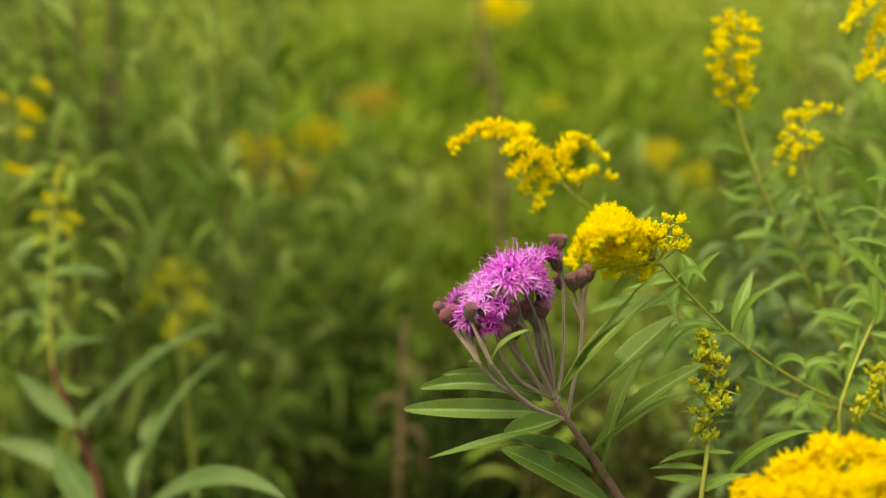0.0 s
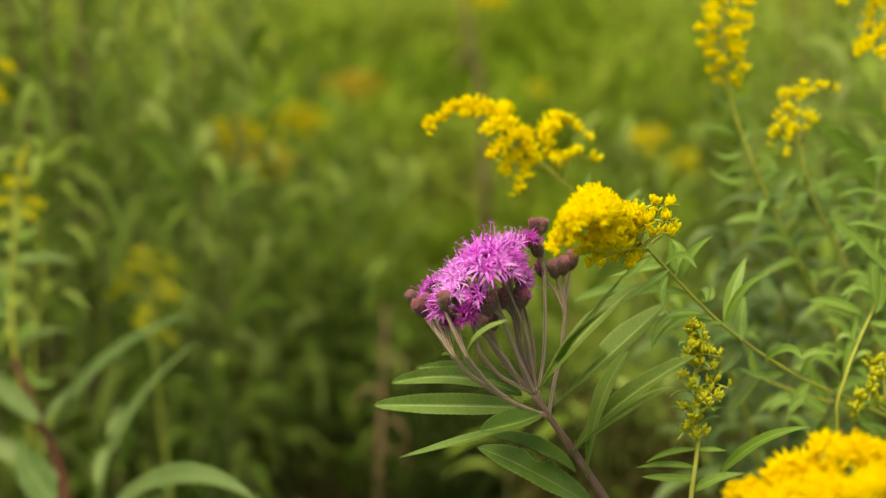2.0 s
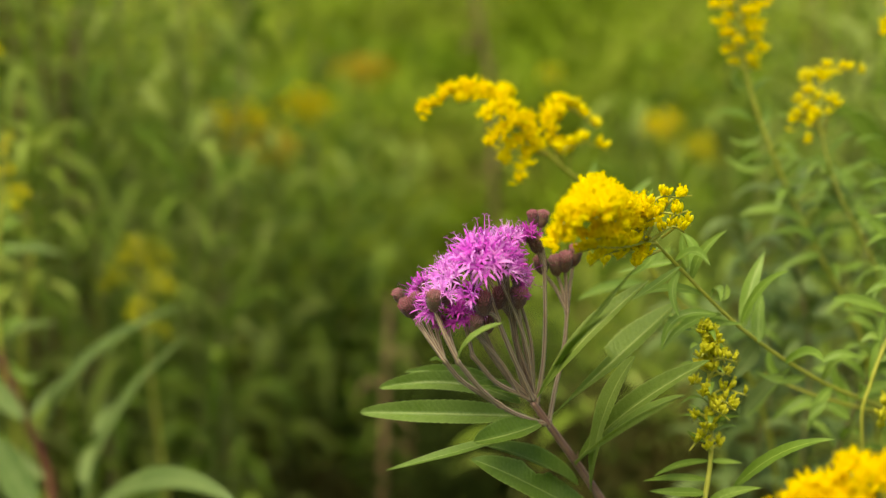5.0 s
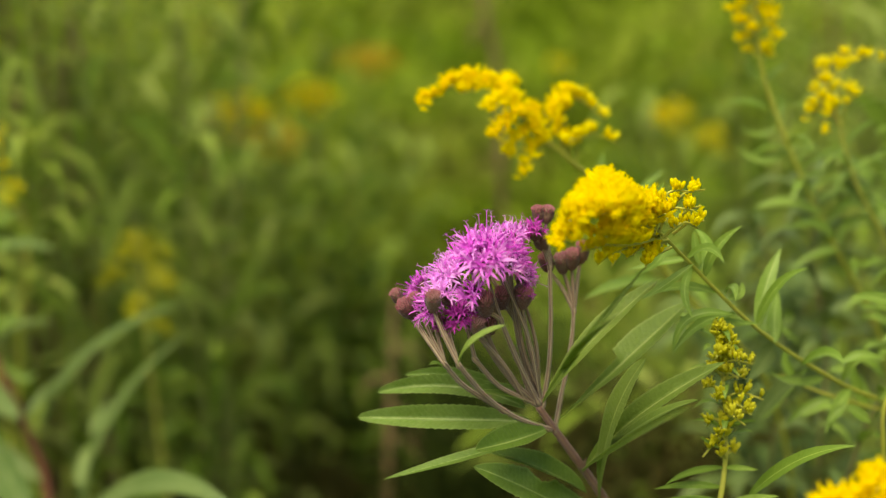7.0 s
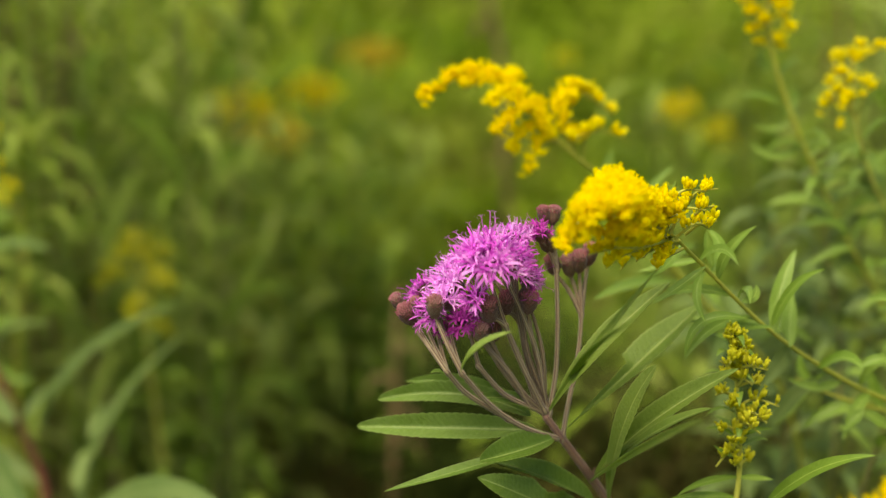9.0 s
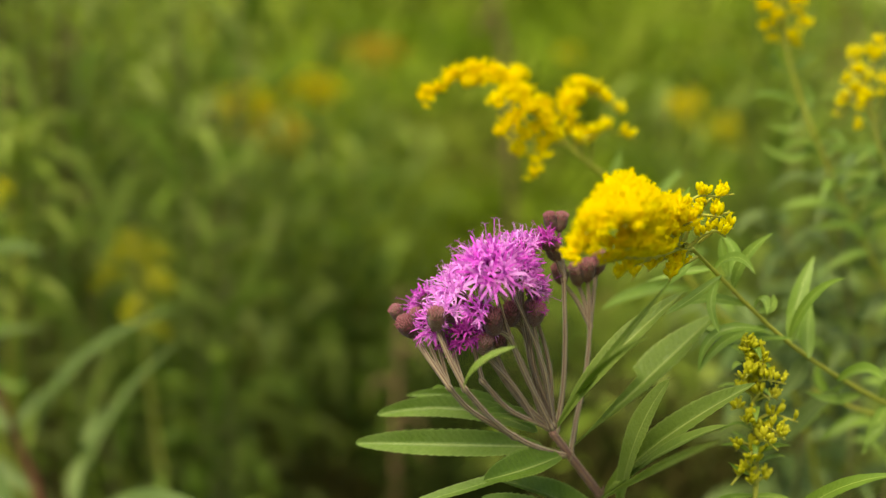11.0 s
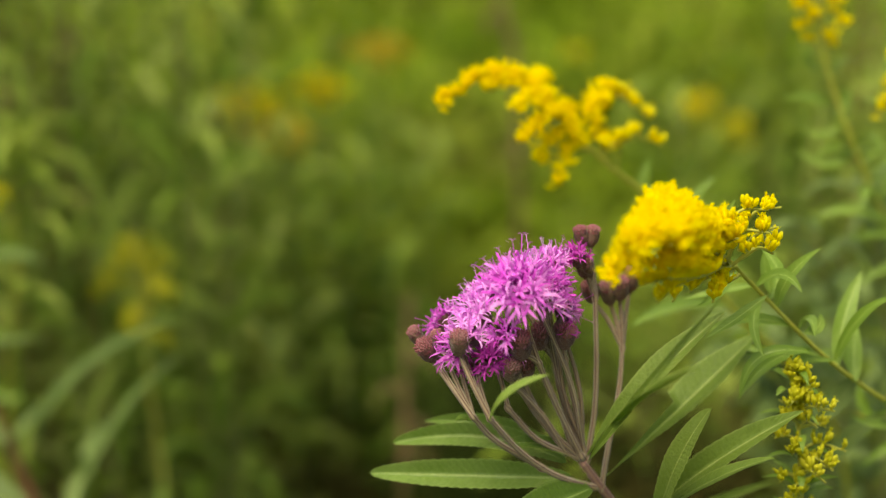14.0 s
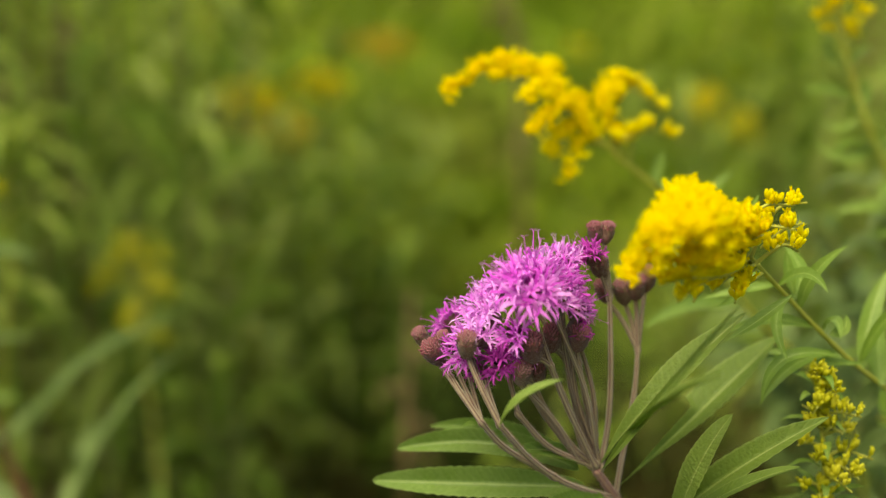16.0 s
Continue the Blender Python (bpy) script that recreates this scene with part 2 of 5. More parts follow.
def leaf(geo, base, mid, tip, width, up=(0, -0.6, 0.8), fold=0.35, segs=12, half=2, teeth=0.0, wave=0.0, rng=random, slot=0, full=0.42, twist=0.0, bite=None, blunt=0.8, under=None):
    """A lance-shaped blade through base, mid and tip: folded along its midrib, wavy and toothed at its margins."""
    base, mid, tip = V(base), V(mid), V(tip)
    ctrl = 2 * mid - 0.5 * (base + tip)
    s = np.linspace(0, 1, segs + 1)[:, None]
    line = (1 - s) ** 2 * base + 2 * s * (1 - s) * ctrl + s * s * tip
    tang = np.gradient(line, axis=0)
    length = float(np.linalg.norm(np.diff(line, axis=0), axis=1).sum())
    q = math.log(0.5) / math.log(full)
    phase, verts, grain = rng.uniform(0, 6.28), [], []
    for i in range(segs + 1):
        k = i / segs
        t = unit(tang[i])
        side = unit(np.cross(t, V(up)))
        nor = np.cross(side, t)
        if twist:
            a = twist * (k - 0.3)
            side, nor = side * math.cos(a) + nor * math.sin(a), nor * math.cos(a) - side * math.sin(a)
        w = width / 2 * max(0.0, math.sin(math.pi * min(1, max(0, k)) ** q)) ** blunt
        w = max(w, width * 0.03 * (1 - k) + 0.00005)
        for j in range(-half, half + 1):
            x = j / half
            edge = abs(x) == 1
            ww = w * (1 + (teeth * (1 if i % 2 else -1) if edge else 0))
            if bite and len(bite) == 3:         # narrow up to the bite on that side, and along the other near the stalk
                ww *= bite[2] if k < bite[0] and x * bite[1] > 0 else min(1, 0.35 + 0.65 * k / bite[0])
            elif bite and x * bite[1] > 0 and abs(k - bite[0]) < 0.07:
                ww *= 0.5 + 4 * abs(k - bite[0])
            lift = abs(x) * fold * w + wave * w * math.sin(phase + k * 17 + x) * abs(x)
            verts.append(line[i] + side * (x * ww * math.cos(math.atan(fold) * 0.6)) + nor * lift)
            grain.append((x, k, length))
    row = 2 * half + 1
    faces = [(i * row + j, i * row + j + 1, (i + 1) * row + j + 1, (i + 1) * row + j) for i in range(segs) for j in range(row - 1)]
    geo.add(verts, faces, grain, slot)
    if under is not None:       # the paler lower face, a hair's breadth beneath
        verts = [v - unit(np.cross(np.cross(unit(tang[i // row]), V(up)), unit(tang[i // row]))) * 0.00025 for i, v in enumerate(verts)]
        geo.add(verts, [f[::-1] for f in faces], grain, under)


def basis(axis):
    a = unit(V(axis))
    b = unit(np.cross(a, (0.3, 0.9, 0.2) if abs(a[1]) < 0.8 else (1, 0, 0)))
    return a, b, np.cross(a, b)


# ---- ironweed ----
def involucre(geo, p, axis, r, h, rng, slot=0, tip_slot=1, closed=False):
    """An urn of overlapping pointed bracts; closed: topped by the packed tips of unopened florets."""
    a, b, c = basis(axis)
    prof = [(0.0, 0.25), (0.1, 0.6), (0.3, 0.9), (0.6, 1.0), (0.85, 0.92), (1.0, 0.8)] + ([(1.14, 0.5), (1.2, 0.02)] if closed else [])
    n = 12
    verts = [p + a * (h * z) + r * q * (1 + rng.uniform(-0.04, 0.04)) * (math.cos(k * 6.2832 / n) * b + math.sin(k * 6.2832 / n) * c) for z, q in prof for k in range(n)]
    geo.add(verts, [(i * n + k, i * n + (k + 1) % n, (i + 1) * n + (k + 1) % n, (i + 1) * n + k) for i in range(len(prof) - 1) for k in range(n)], slot=slot)
    for row in range(7):
        z = 0.08 + 0.13 * row
        q = np.interp(z, [0, 0.1, 0.3, 0.6, 0.9], [0.25, 0.6, 0.9, 1.0, 0.92])
        for k in range(11):
            ang = (k + 0.5 * (row % 2)) * 6.2832 / 11 + rng.uniform(-0.12, 0.12)
            o = math.cos(ang) * b + math.sin(ang) * c
            w = np.cross(a, o) * r * 0.2
            q0, q1 = p + a * h * (z - 0.08) + o * r * q * 0.98, p + a * h * (z + 0.06) + o * r * (q + 0.07)
            tipp = p + a * h * (z + rng.uniform(0.1, 0.19)) + o * r * (q + rng.uniform(0.06, 0.3))
            geo.add([q0 - w, q0 + w, q1 + w * 0.9, q1 - w * 0.9, tipp], [(0, 1, 2, 3), (3, 2, 4)], slot=slot if row < 6 or not closed else tip_slot)
    if closed:
        for k in range(44):
            ang, q = k * 2.39996, math.sqrt((k + 0.5) / 44) * 0.92
            o = math.cos(ang) * b + math.sin(ang) * c
            s0 = p + a * h * (0.95 + 0.2 * (1 - q * q)) + o * r * q * rng.uniform(0.9, 1.08)
            up = unit(a + o * 0.5 * q + 0.15 * rng.uniform(-1, 1) * b)
            tube(geo, [s0, s0 + up * h * rng.uniform(0.06, 0.1), s0 + up * h * rng.uniform(0.11, 0.17)], r * 0.11, r * 0.06, 5, slot=tip_slot)


def florets(geo, p, axis, size, rng, count=26, spread=0.85):
    """Florets of one head: a slim deep-coloured tube, five narrow curling lobes and a pale forked style."""
    a, b, c = basis(axis)
    for i in range(count):
        ang, q = i * 2.39996 + rng.uniform(-0.4, 0.4), math.sqrt((i + 0.5) / count)
        o = math.cos(ang) * b + math.sin(ang) * c
        d = unit(a + o * q * spread * rng.uniform(0.6, 2.1) + (0.15 * rng.uniform(-1, 1)) * b + V((0, 0, -0.25 * q)))
        start = p + o * q * size * 0.14
        top = start + d * size * rng.uniform(0.28, 0.6)
        tube(geo, [start, (start + top) / 2 + d * 0.0002, top], size * 0.02, size * 0.04, 4, slot=1)
        e, f, g = basis(d)
        turn, stretch = rng.uniform(0, 6.28), rng.uniform(0.75, 1.3)
        for k in range(5):
            t = turn + k * 1.2566 + rng.uniform(-0.3, 0.3)
            out = math.cos(t) * f + math.sin(t) * g
            out = unit(out + o * 0.35 * q)
            w = unit(np.cross(d, out)) * size * rng.uniform(0.03, 0.056)
            l, curl = stretch * size * rng.uniform(0.32, 0.66), rng.uniform(-0.1, 1.0)
            q1 = top + d * l * 0.42 + out * l * 0.22
            q2 = q1 + d * l * (0.32 - 0.25 * curl) + out * l * (0.22 + 0.15 * curl)
            q3 = q2 + d * l * (0.12 - 0.5 * curl) + out * l * 0.2 + V((0, 0, -0.08 * l))
            geo.add([top - w, top + w, q1 - w, q1 + w, q2 - w * 0.8, q2 + w * 0.8, q3], [(0, 1, 3, 2), (2, 3, 5, 4), (4, 5, 6)])
        if rng.random() < 0.6:
            s1 = top + d * size * rng.choice((0.35, 0.45, 0.55, 0.65, 0.95))
            tube(geo, [top, (top + s1) / 2, s1], size * 0.012, size * 0.01, 3)
            for sgn in (-1, 1):
                tube(geo, [s1, s1 + d * size * 0.07 + sgn * f * size * 0.04, s1 + d * size * 0.06 + sgn * f * size * 0.1], size * 0.01, size * 0.006, 3)


def knob(geo, p, axis, r):
    """A slightly swollen joint of a stalk."""
    a, b, c = basis(axis)
    rings = [(-1.6, 0.6), (-0.8, 0.98), (0.0, 1.12), (0.8, 0.98), (1.6, 0.6)]
    verts = [p + a * r * z + r * q * (math.cos(k * 0.6283) * b + math.sin(k * 0.6283) * c) for z, q in rings for k in range(10)]
    geo.add(verts, [(i * 10 + k, i * 10 + (k + 1) % 10, (i + 1) * 10 + (k + 1) % 10, (i + 1) * 10 + k) for i in range(4) for k in range(10)], [(k / 10, 0, 0) for _ in rings for k in range(10)])


def down(geo, line, r, rng, per=11.0, length=0.00055):
    """Short pale hairs standing off a stalk."""
    for p, q in zip(line[:-1], line[1:]):
        a, b, c = basis(q - p)
        for k in range(int(per * 1000 * np.linalg.norm(q - p) + rng.random())):
            ang = rng.uniform(0, 6.2832)
            o = math.cos(ang) * b + math.sin(ang) * c
            s0 = p + (q - p) * rng.random() + o * r * 0.95
            s1 = s0 + (o + a * rng.uniform(-0.2, 0.7)) * length * rng.uniform(0.5, 1.2)
            w = np.cross(a, o) * 0.00008
            geo.add([s0 - w, s0 + w, s1], [(0, 1, 2)])


BASE_IRON = (0.27, 0.72, 0.0)
ironweed = thing("ironweed", BASE_IRON, "tall ironweed with magenta flower cluster, purplish stem and toothed green leaves", "wildflower")
rng = random.Random(4)
geo = Geo()
line = spline([BASE_IRON, (0.25, 0.72, 0.5), (0.195, 0.69, 0.8), (0.1213, 0.5920, 0.9973), (0.0892, 0.5725, 1.0499), (0.0740, 0.5636, 1.0752), (0.0594, 0.5533, 1.0989), (0.0526, 0.5495, 1.1099)], 10)
tube(geo, line, 0.0026, 0.0013, 12, lumps=0.03, rng=rng)
down(geo, line[30:], 0.0016, rng, 14, 0.0007)
part("stem", geo, STEM_PURPLE, ironweed, label="purplish downy stem")

# stalks of the flower heads, each from the fork to its head
HEADS = [
    # place, way it faces, size, florets, deep colour, stalk
    ((0.0312, 0.5312, 1.1748), (0.0, -0.5, 0.85), 1.2, 32, 0, "front"),
    ((0.0400, 0.5366, 1.1710), (0.45, -0.4, 0.8), 0.9, 20, 0, "right"),
    ((0.0358, 0.5440, 1.1756), (0.1, -0.3, 1), 1.0, 26, 0, "back"),
    ((0.0426, 0.5436, 1.1735), (0.6, -0.35, 0.7), 0.9, 22, 0, "right"),
    ((0.0428, 0.5547, 1.1778), (0.35, 0.1, 1), 0.85, 22, 0, "back"),
    ((0.0253, 0.5510, 1.1699), (-0.2, -0.1, 1), 0.95, 24, 0, "mid"),
    ((0.0296, 0.5635, 1.1711), (0, 0.3, 1), 0.9, 22, 0, "back"),
    ((0.0183, 0.5418, 1.1650), (-0.45, -0.35, 0.9), 1.0, 26, 0, "low"),
    ((0.0201, 0.5583, 1.1657), (-0.3, 0.1, 1), 0.85, 20, 0, "low"),
    ((0.0145, 0.5345, 1.1595), (-0.5, -0.6, 0.6), 0.9, 20, 0, "low"),
    ((0.0105, 0.5355, 1.1546), (-0.5, -0.7, 0.4), 0.8, 14, 0, "left"),
    ((0.0068, 0.5623, 1.1556), (-0.7, 0.2, 0.7), 0.85, 16, 0, "outer"),
    ((0.0262, 0.5286, 1.1622), (-0.3, -0.6, 0.7), 0.75, 13, 0, "mid"),
    ((0.0221, 0.5349, 1.1519), (-0.2, -0.7, 0.7), 0.85, 20, 1, "low"),
    ((0.0151, 0.5399, 1.1468), (-0.5, -0.7, 0.0), 0.6, 9, 1, "left"),
    ((0.0462, 0.5426, 1.1592), (0.7, -0.5, 0.3), 0.65, 10, 1, "right"),
    ((0.0502, 0.5551, 1.1796), (-0.3, -0.3, 0.9), 0.7, 14, 1, "tall"),
    ((0.0474, 0.5490, 1.1640), (0.75, -0.3, 0.45), 0.75, 14, 0, "right"),
    ((0.0290, 0.5360, 1.1560), (0.2, -0.75, 0.5), 0.7, 14, 0, "mid"),
]
BUDS = [
    ((-0.0012, 0.5439, 1.1557), (-0.5, -0.3, 0.9), 0.72, "outer"), ((0.0028, 0.5391, 1.1523), (-0.5, -0.5, 0.8), 1.0, "outer"), ((0.0056, 0.5474, 1.1532), (-0.4, -0.4, 1), 0.75, "outer"),
    ((0.0122, 0.5281, 1.1584), (0.0, -0.4, 1), 0.92, "left"), ((0.0526, 0.5640, 1.1832), (-0.2, 0, 1), 0.72, "tall"), ((0.0562, 0.5650, 1.1828), (0.2, 0, 1), 0.75, "tall"),
    ((0.0538, 0.5602, 1.1735), (-0.3, -0.4, 0.9), 0.95, "tall"), ((0.0569, 0.5718, 1.1618), (-0.3, -0.3, 1), 0.9, "side"), ((0.0630, 0.5717, 1.1615), (-0.15, -0.3, 1), 0.95, "side"),
    ((0.0666, 0.5701, 1.1634), (-0.05, -0.3, 1), 0.95, "side"), ((0.0711, 0.5765, 1.1646), (0.15, -0.1, 1), 0.95, "side"), ((0.0284, 0.5340, 1.1476), (0.1, -0.6, 0.9), 0.95, "mid"),
    ((0.0459, 0.5418, 1.1557), (0.1, -0.4, 1), 0.95, "right"), ((0.0312, 0.5317, 1.1561), (-0.1, -0.5, 1), 1.1, "front"), ((0.0379, 0.5438, 1.1551), (0.1, -0.4, 1), 1.0, "back"), ((0.0333, 0.5417, 1.1454), (-0.1, -0.5, 1), 0.95, "mid"),
]
FORKS = {"left": [(0.0568, 0.5514, 1.0998), (0.0427, 0.5421, 1.1088), (0.0315, 0.5343, 1.1201), (0.0216, 0.5242, 1.1355)], "outer": [(0.0385, 0.5397, 1.1121), (0.0229, 0.5333, 1.1250), (0.0164, 0.5291, 1.1342)],
         "low": [(0.0513, 0.5498, 1.1112), (0.0374, 0.5445, 1.1200), (0.0278, 0.5400, 1.1324)], "mid": [(0.0518, 0.5498, 1.1115), (0.0442, 0.5465, 1.1199), (0.0370, 0.5438, 1.1313), (0.0324, 0.5409, 1.1417)],
         "front": [(0.0523, 0.5489, 1.1121), (0.0472, 0.5452, 1.1236), (0.0413, 0.5401, 1.1379), (0.0373, 0.5364, 1.1492)], "back": [(0.0530, 0.5509, 1.1117), (0.0483, 0.5523, 1.1233), (0.0450, 0.5528, 1.1349), (0.0432, 0.5529, 1.1451)],
         "right": [(0.0535, 0.5509, 1.1117), (0.0514, 0.5504, 1.1236), (0.0485, 0.5468, 1.1358), (0.0462, 0.5442, 1.1476)], "tall": [(0.0544, 0.5506, 1.1103), (0.0568, 0.5537, 1.1248), (0.0576, 0.5570, 1.1406), (0.0573, 0.5618, 1.1630)],
         "side": [(0.0597, 0.5533, 1.0991), (0.0624, 0.5581, 1.1120), (0.0650, 0.5623, 1.1221), (0.0669, 0.5665, 1.1322), (0.0678, 0.5697, 1.1427)]}
for fork, pts in FORKS.items():
    geo = Geo()
    line = spline(pts, 8)
    tube(geo, line, 0.00098, 0.0008, 10, lumps=0.02, rng=rng)
    down(geo, line, 0.001, rng, 18, 0.0007)
    knob(geo, line[-1], line[-1] - line[-3], 0.00108)
    knob(geo, line[0], line[2] - line[0], 0.00125)
    part("stalk", geo, STEM_IRON, ironweed)
focus = None
for n, (where, axis, size, count, deep, fork) in enumerate(HEADS):
    w, a = V(where), unit(V(axis))
    foot = w - a * 0.0062 * size
    pts = [V(q) for q in FORKS[fork]]
    geo = Geo()
    if n % 2 and fork not in ("left", "outer"):        # from lower down, beside its neighbour
        root = pts[0] * 0.7 + pts[1] * 0.3
        line = spline([root, root * 0.55 + foot * 0.45 + V((0.0025 if n % 4 == 1 else -0.0022, -0.001, 0)), foot], 10)
    else:
        line = spline([pts[-1], (pts[-1] + foot) / 2 + unit(pts[-1] - pts[-2]) * 0.0015, foot], 6)
    tube(geo, line, 0.00084, 0.00066, 9, lumps=0.02, rng=rng)
    down(geo, line, 0.0008, rng, 16, 0.0007)
    part("flower_stalk", geo, STEM_IRON, ironweed)
    geo = Geo()
    involucre(geo, foot, a, 0.0032 * (0.7 + 0.3 * size), 0.0075 * size, rng)
    head = part("flower_head", geo, [BRACT, BUD_TIP], ironweed, where)
    geo = Geo()
    florets(geo, w - a * 0.002, a, (0.0092 if size < 1.1 else 0.0108) * size, rng, int(count * 1.3))
    part("flower_tuft", geo, [PETAL_DEEP, PETAL_DEEP] if deep else [PETAL, PETAL_DEEP], head, label="deep magenta florets" if deep else "lavender magenta florets with curling lobes")
    focus = head if n == 2 else focus
for where, axis, size, fork in BUDS:
    w, a = V(where), unit(V(axis))
    pts = [V(q) for q in FORKS[fork]]
    foot = w - a * 0.004 * size
    geo = Geo()
    line = spline([pts[-1], (pts[-1] + foot) / 2 + unit(pts[-1] - pts[-2]) * 0.0015, foot], 6)
    tube(geo, line, 0.0009, 0.0007, 9, lumps=0.02, rng=rng)
    down(geo, line, 0.0008, rng)
    part("bud_stalk", geo, STEM_IRON, ironweed)
    geo = Geo()
    involucre(geo, foot, a, 0.0031 * size, 0.0078 * size, rng, closed=True)
    part("bud", geo, [BRACT, BUD_TIP], ironweed, where, "closed purple-brown flower bud")
cam.data.dof.focus_object = focus       # the lens stays focused on the flower while the camera glides in

FACE, SLANT = (0, -0.7, 0.75), (0, -0.85, 0.6)
for base, mid, tip, width, up, fold, twist, full, blunt, bite in [
    ((0.0497, 0.5511, 1.1031), (0.0179, 0.5532, 1.1032), (-0.0192, 0.5599, 1.1014), 0.0108, SLANT, 0.8, 0.0, 0.5, 0.5, None),
    ((0.0477, 0.5541, 1.1077), (0.0207, 0.5596, 1.1144), (-0.0113, 0.5659, 1.1100), 0.0092, SLANT, 0.8, 0.0, 0.5, 0.5, None),
    ((0.0456, 0.5623, 1.1078), (0.0237, 0.5670, 1.1154), (-0.0008, 0.5768, 1.1134), 0.007, SLANT, 0.75, 0.0, 0.45, 0.75, None),
    ((0.0554, 0.5485, 1.1006), (0.0426, 0.5382, 1.1002), (0.0277, 0.5263, 1.1016), 0.012, (0.1, -0.5, 0.85), 0.8, 0.2, 0.5, 0.5, None),
    ((0.0543, 0.5501, 1.0983), (0.0256, 0.5408, 1.0930), (-0.0070, 0.5277, 1.0892), 0.0052, (0, -0.35, 0.93), 0.4, 0.0, 0.5, 0.75, None),
    ((0.0734, 0.5610, 1.0680), (0.0520, 0.5521, 1.0835), (0.0325, 0.5543, 1.0890), 0.010, (0, -0.5, 0.85), 0.9, 0.0, 0.42, 0.75, None),
    ((0.0855, 0.5696, 1.0457), (0.0517, 0.5461, 1.0750), (0.0272, 0.5408, 1.0885), 0.0160, (-0.15, -0.6, 0.75), 0.4, 0.0, 0.42, 0.75, (0.5, 1)),
    ((0.0717, 0.5610, 1.0774), (0.0901, 0.5475, 1.1055), (0.1226, 0.5416, 1.1306), 0.0098, (-0.4, -0.7, 0.6), 0.7, 0.3, 0.62, 0.75, None),
    ((0.0716, 0.5600, 1.0775), (0.0902, 0.5393, 1.1054), (0.1096, 0.5245, 1.1220), 0.0068, (-0.3, -0.3, 0.9), 0.3, 0.2, 0.55, 0.7, None),
    ((0.0796, 0.5669, 1.0619), (0.0804, 0.5432, 1.1045), (0.0909, 0.5324, 1.1353), 0.0095, (-0.5, -0.6, 0.6), 0.3, 0.2, 0.62, 0.6, None),
    ((0.0608, 0.5540, 1.1021), (0.0843, 0.5630, 1.1205), (0.1166, 0.5821, 1.1433), 0.0135, (-0.4, -0.6, 0.7), 0.5, 0.25, 0.68, 0.8, (0.56, -1, 0.3)),
    ((0.0543, 0.5499, 1.1120), (0.0727, 0.5481, 1.1371), (0.0991, 0.5550, 1.1600), 0.0092, (-0.45, -0.65, 0.6), 0.6, 0.2, 0.6, 0.8, None),
    ((0.0547, 0.5491, 1.1128), (0.0631, 0.5043, 1.1476), (0.0721, 0.4620, 1.1743), 0.0065, (-0.3, -0.35, 0.9), 0.5, 0.0, 0.6, 0.9, None),
    ((0.0209, 0.5071, 1.1414), (0.0265, 0.5032, 1.1520), (0.0382, 0.5015, 1.1583), 0.0040, (-0.3, -0.3, 0.9), 0.3, 0.0, 0.5, 0.75, None),
    ((0.0514, 0.5508, 1.1111), (0.0376, 0.5470, 1.1175), (0.0241, 0.5440, 1.1179), 0.0055, FACE, 0.6, 0.0, 0.42, 0.75, None),
    ((0.0156, 0.5185, 1.1373), (0.0135, 0.5149, 1.1397), (0.0109, 0.5120, 1.1403), 0.0022, (0, -0.5, 0.9), 0.5, 0.0, 0.42, 0.75, None),
    ((0.0685, 0.5372, 1.0884), (0.0823, 0.4934, 1.1217), (0.0944, 0.4669, 1.1410), 0.0027, (0, -0.9, 0.3), 0.5, 0.15, 0.5, 0.8, None),
    ((0.0531, 0.5337, 1.1174), (0.0639, 0.5141, 1.1443), (0.0865, 0.5063, 1.1787), 0.0030, (-0.4, -0.8, 0.4), 0.5, 0.15, 0.5, 0.8, None),
    ((0.225, 0.707, 0.66), (0.26, 0.60, 0.72), (0.33, 0.55, 0.66), 0.022, (0, -0.3, 1), 0.3, 0.0, 0.42, 0.75, None),
    ((0.242, 0.716, 0.55), (0.10, 0.70, 0.62), (0.02, 0.72, 0.55), 0.022, (0, -0.3, 1), 0.3, 0.0, 0.42, 0.75, None),
]:
    geo = Geo()
    leaf(geo, base, mid, tip, width, up, fold, 44, 4, 0.04, 0.04, rng, twist=twist, bite=bite, full=full, blunt=blunt, under=1)
    rising = tip[0] > base[0] and tip[2] > 1.09
    part("leaf", geo, [LEAF_UNDER, LEAF_IRON] if rising else [LEAF_IRON, LEAF_UNDER], ironweed)
geo = Geo()
for x, q in ((0, 1.0), (0.0012, 0.7), (-0.001, 0.8)):
    leaf(geo, (0.0724, 0.5603, 1.0789), V((0.0711, 0.5588, 1.0818)) + V((x, 0, 0)), V((0.0703, 0.5575, 1.0852)) + V((x * 2, 0, 0)), 0.0018 * q, (0, -1, 0.3), 0.6, 6, 1)
part("side_bud", geo, STEM_PURPLE, ironweed)
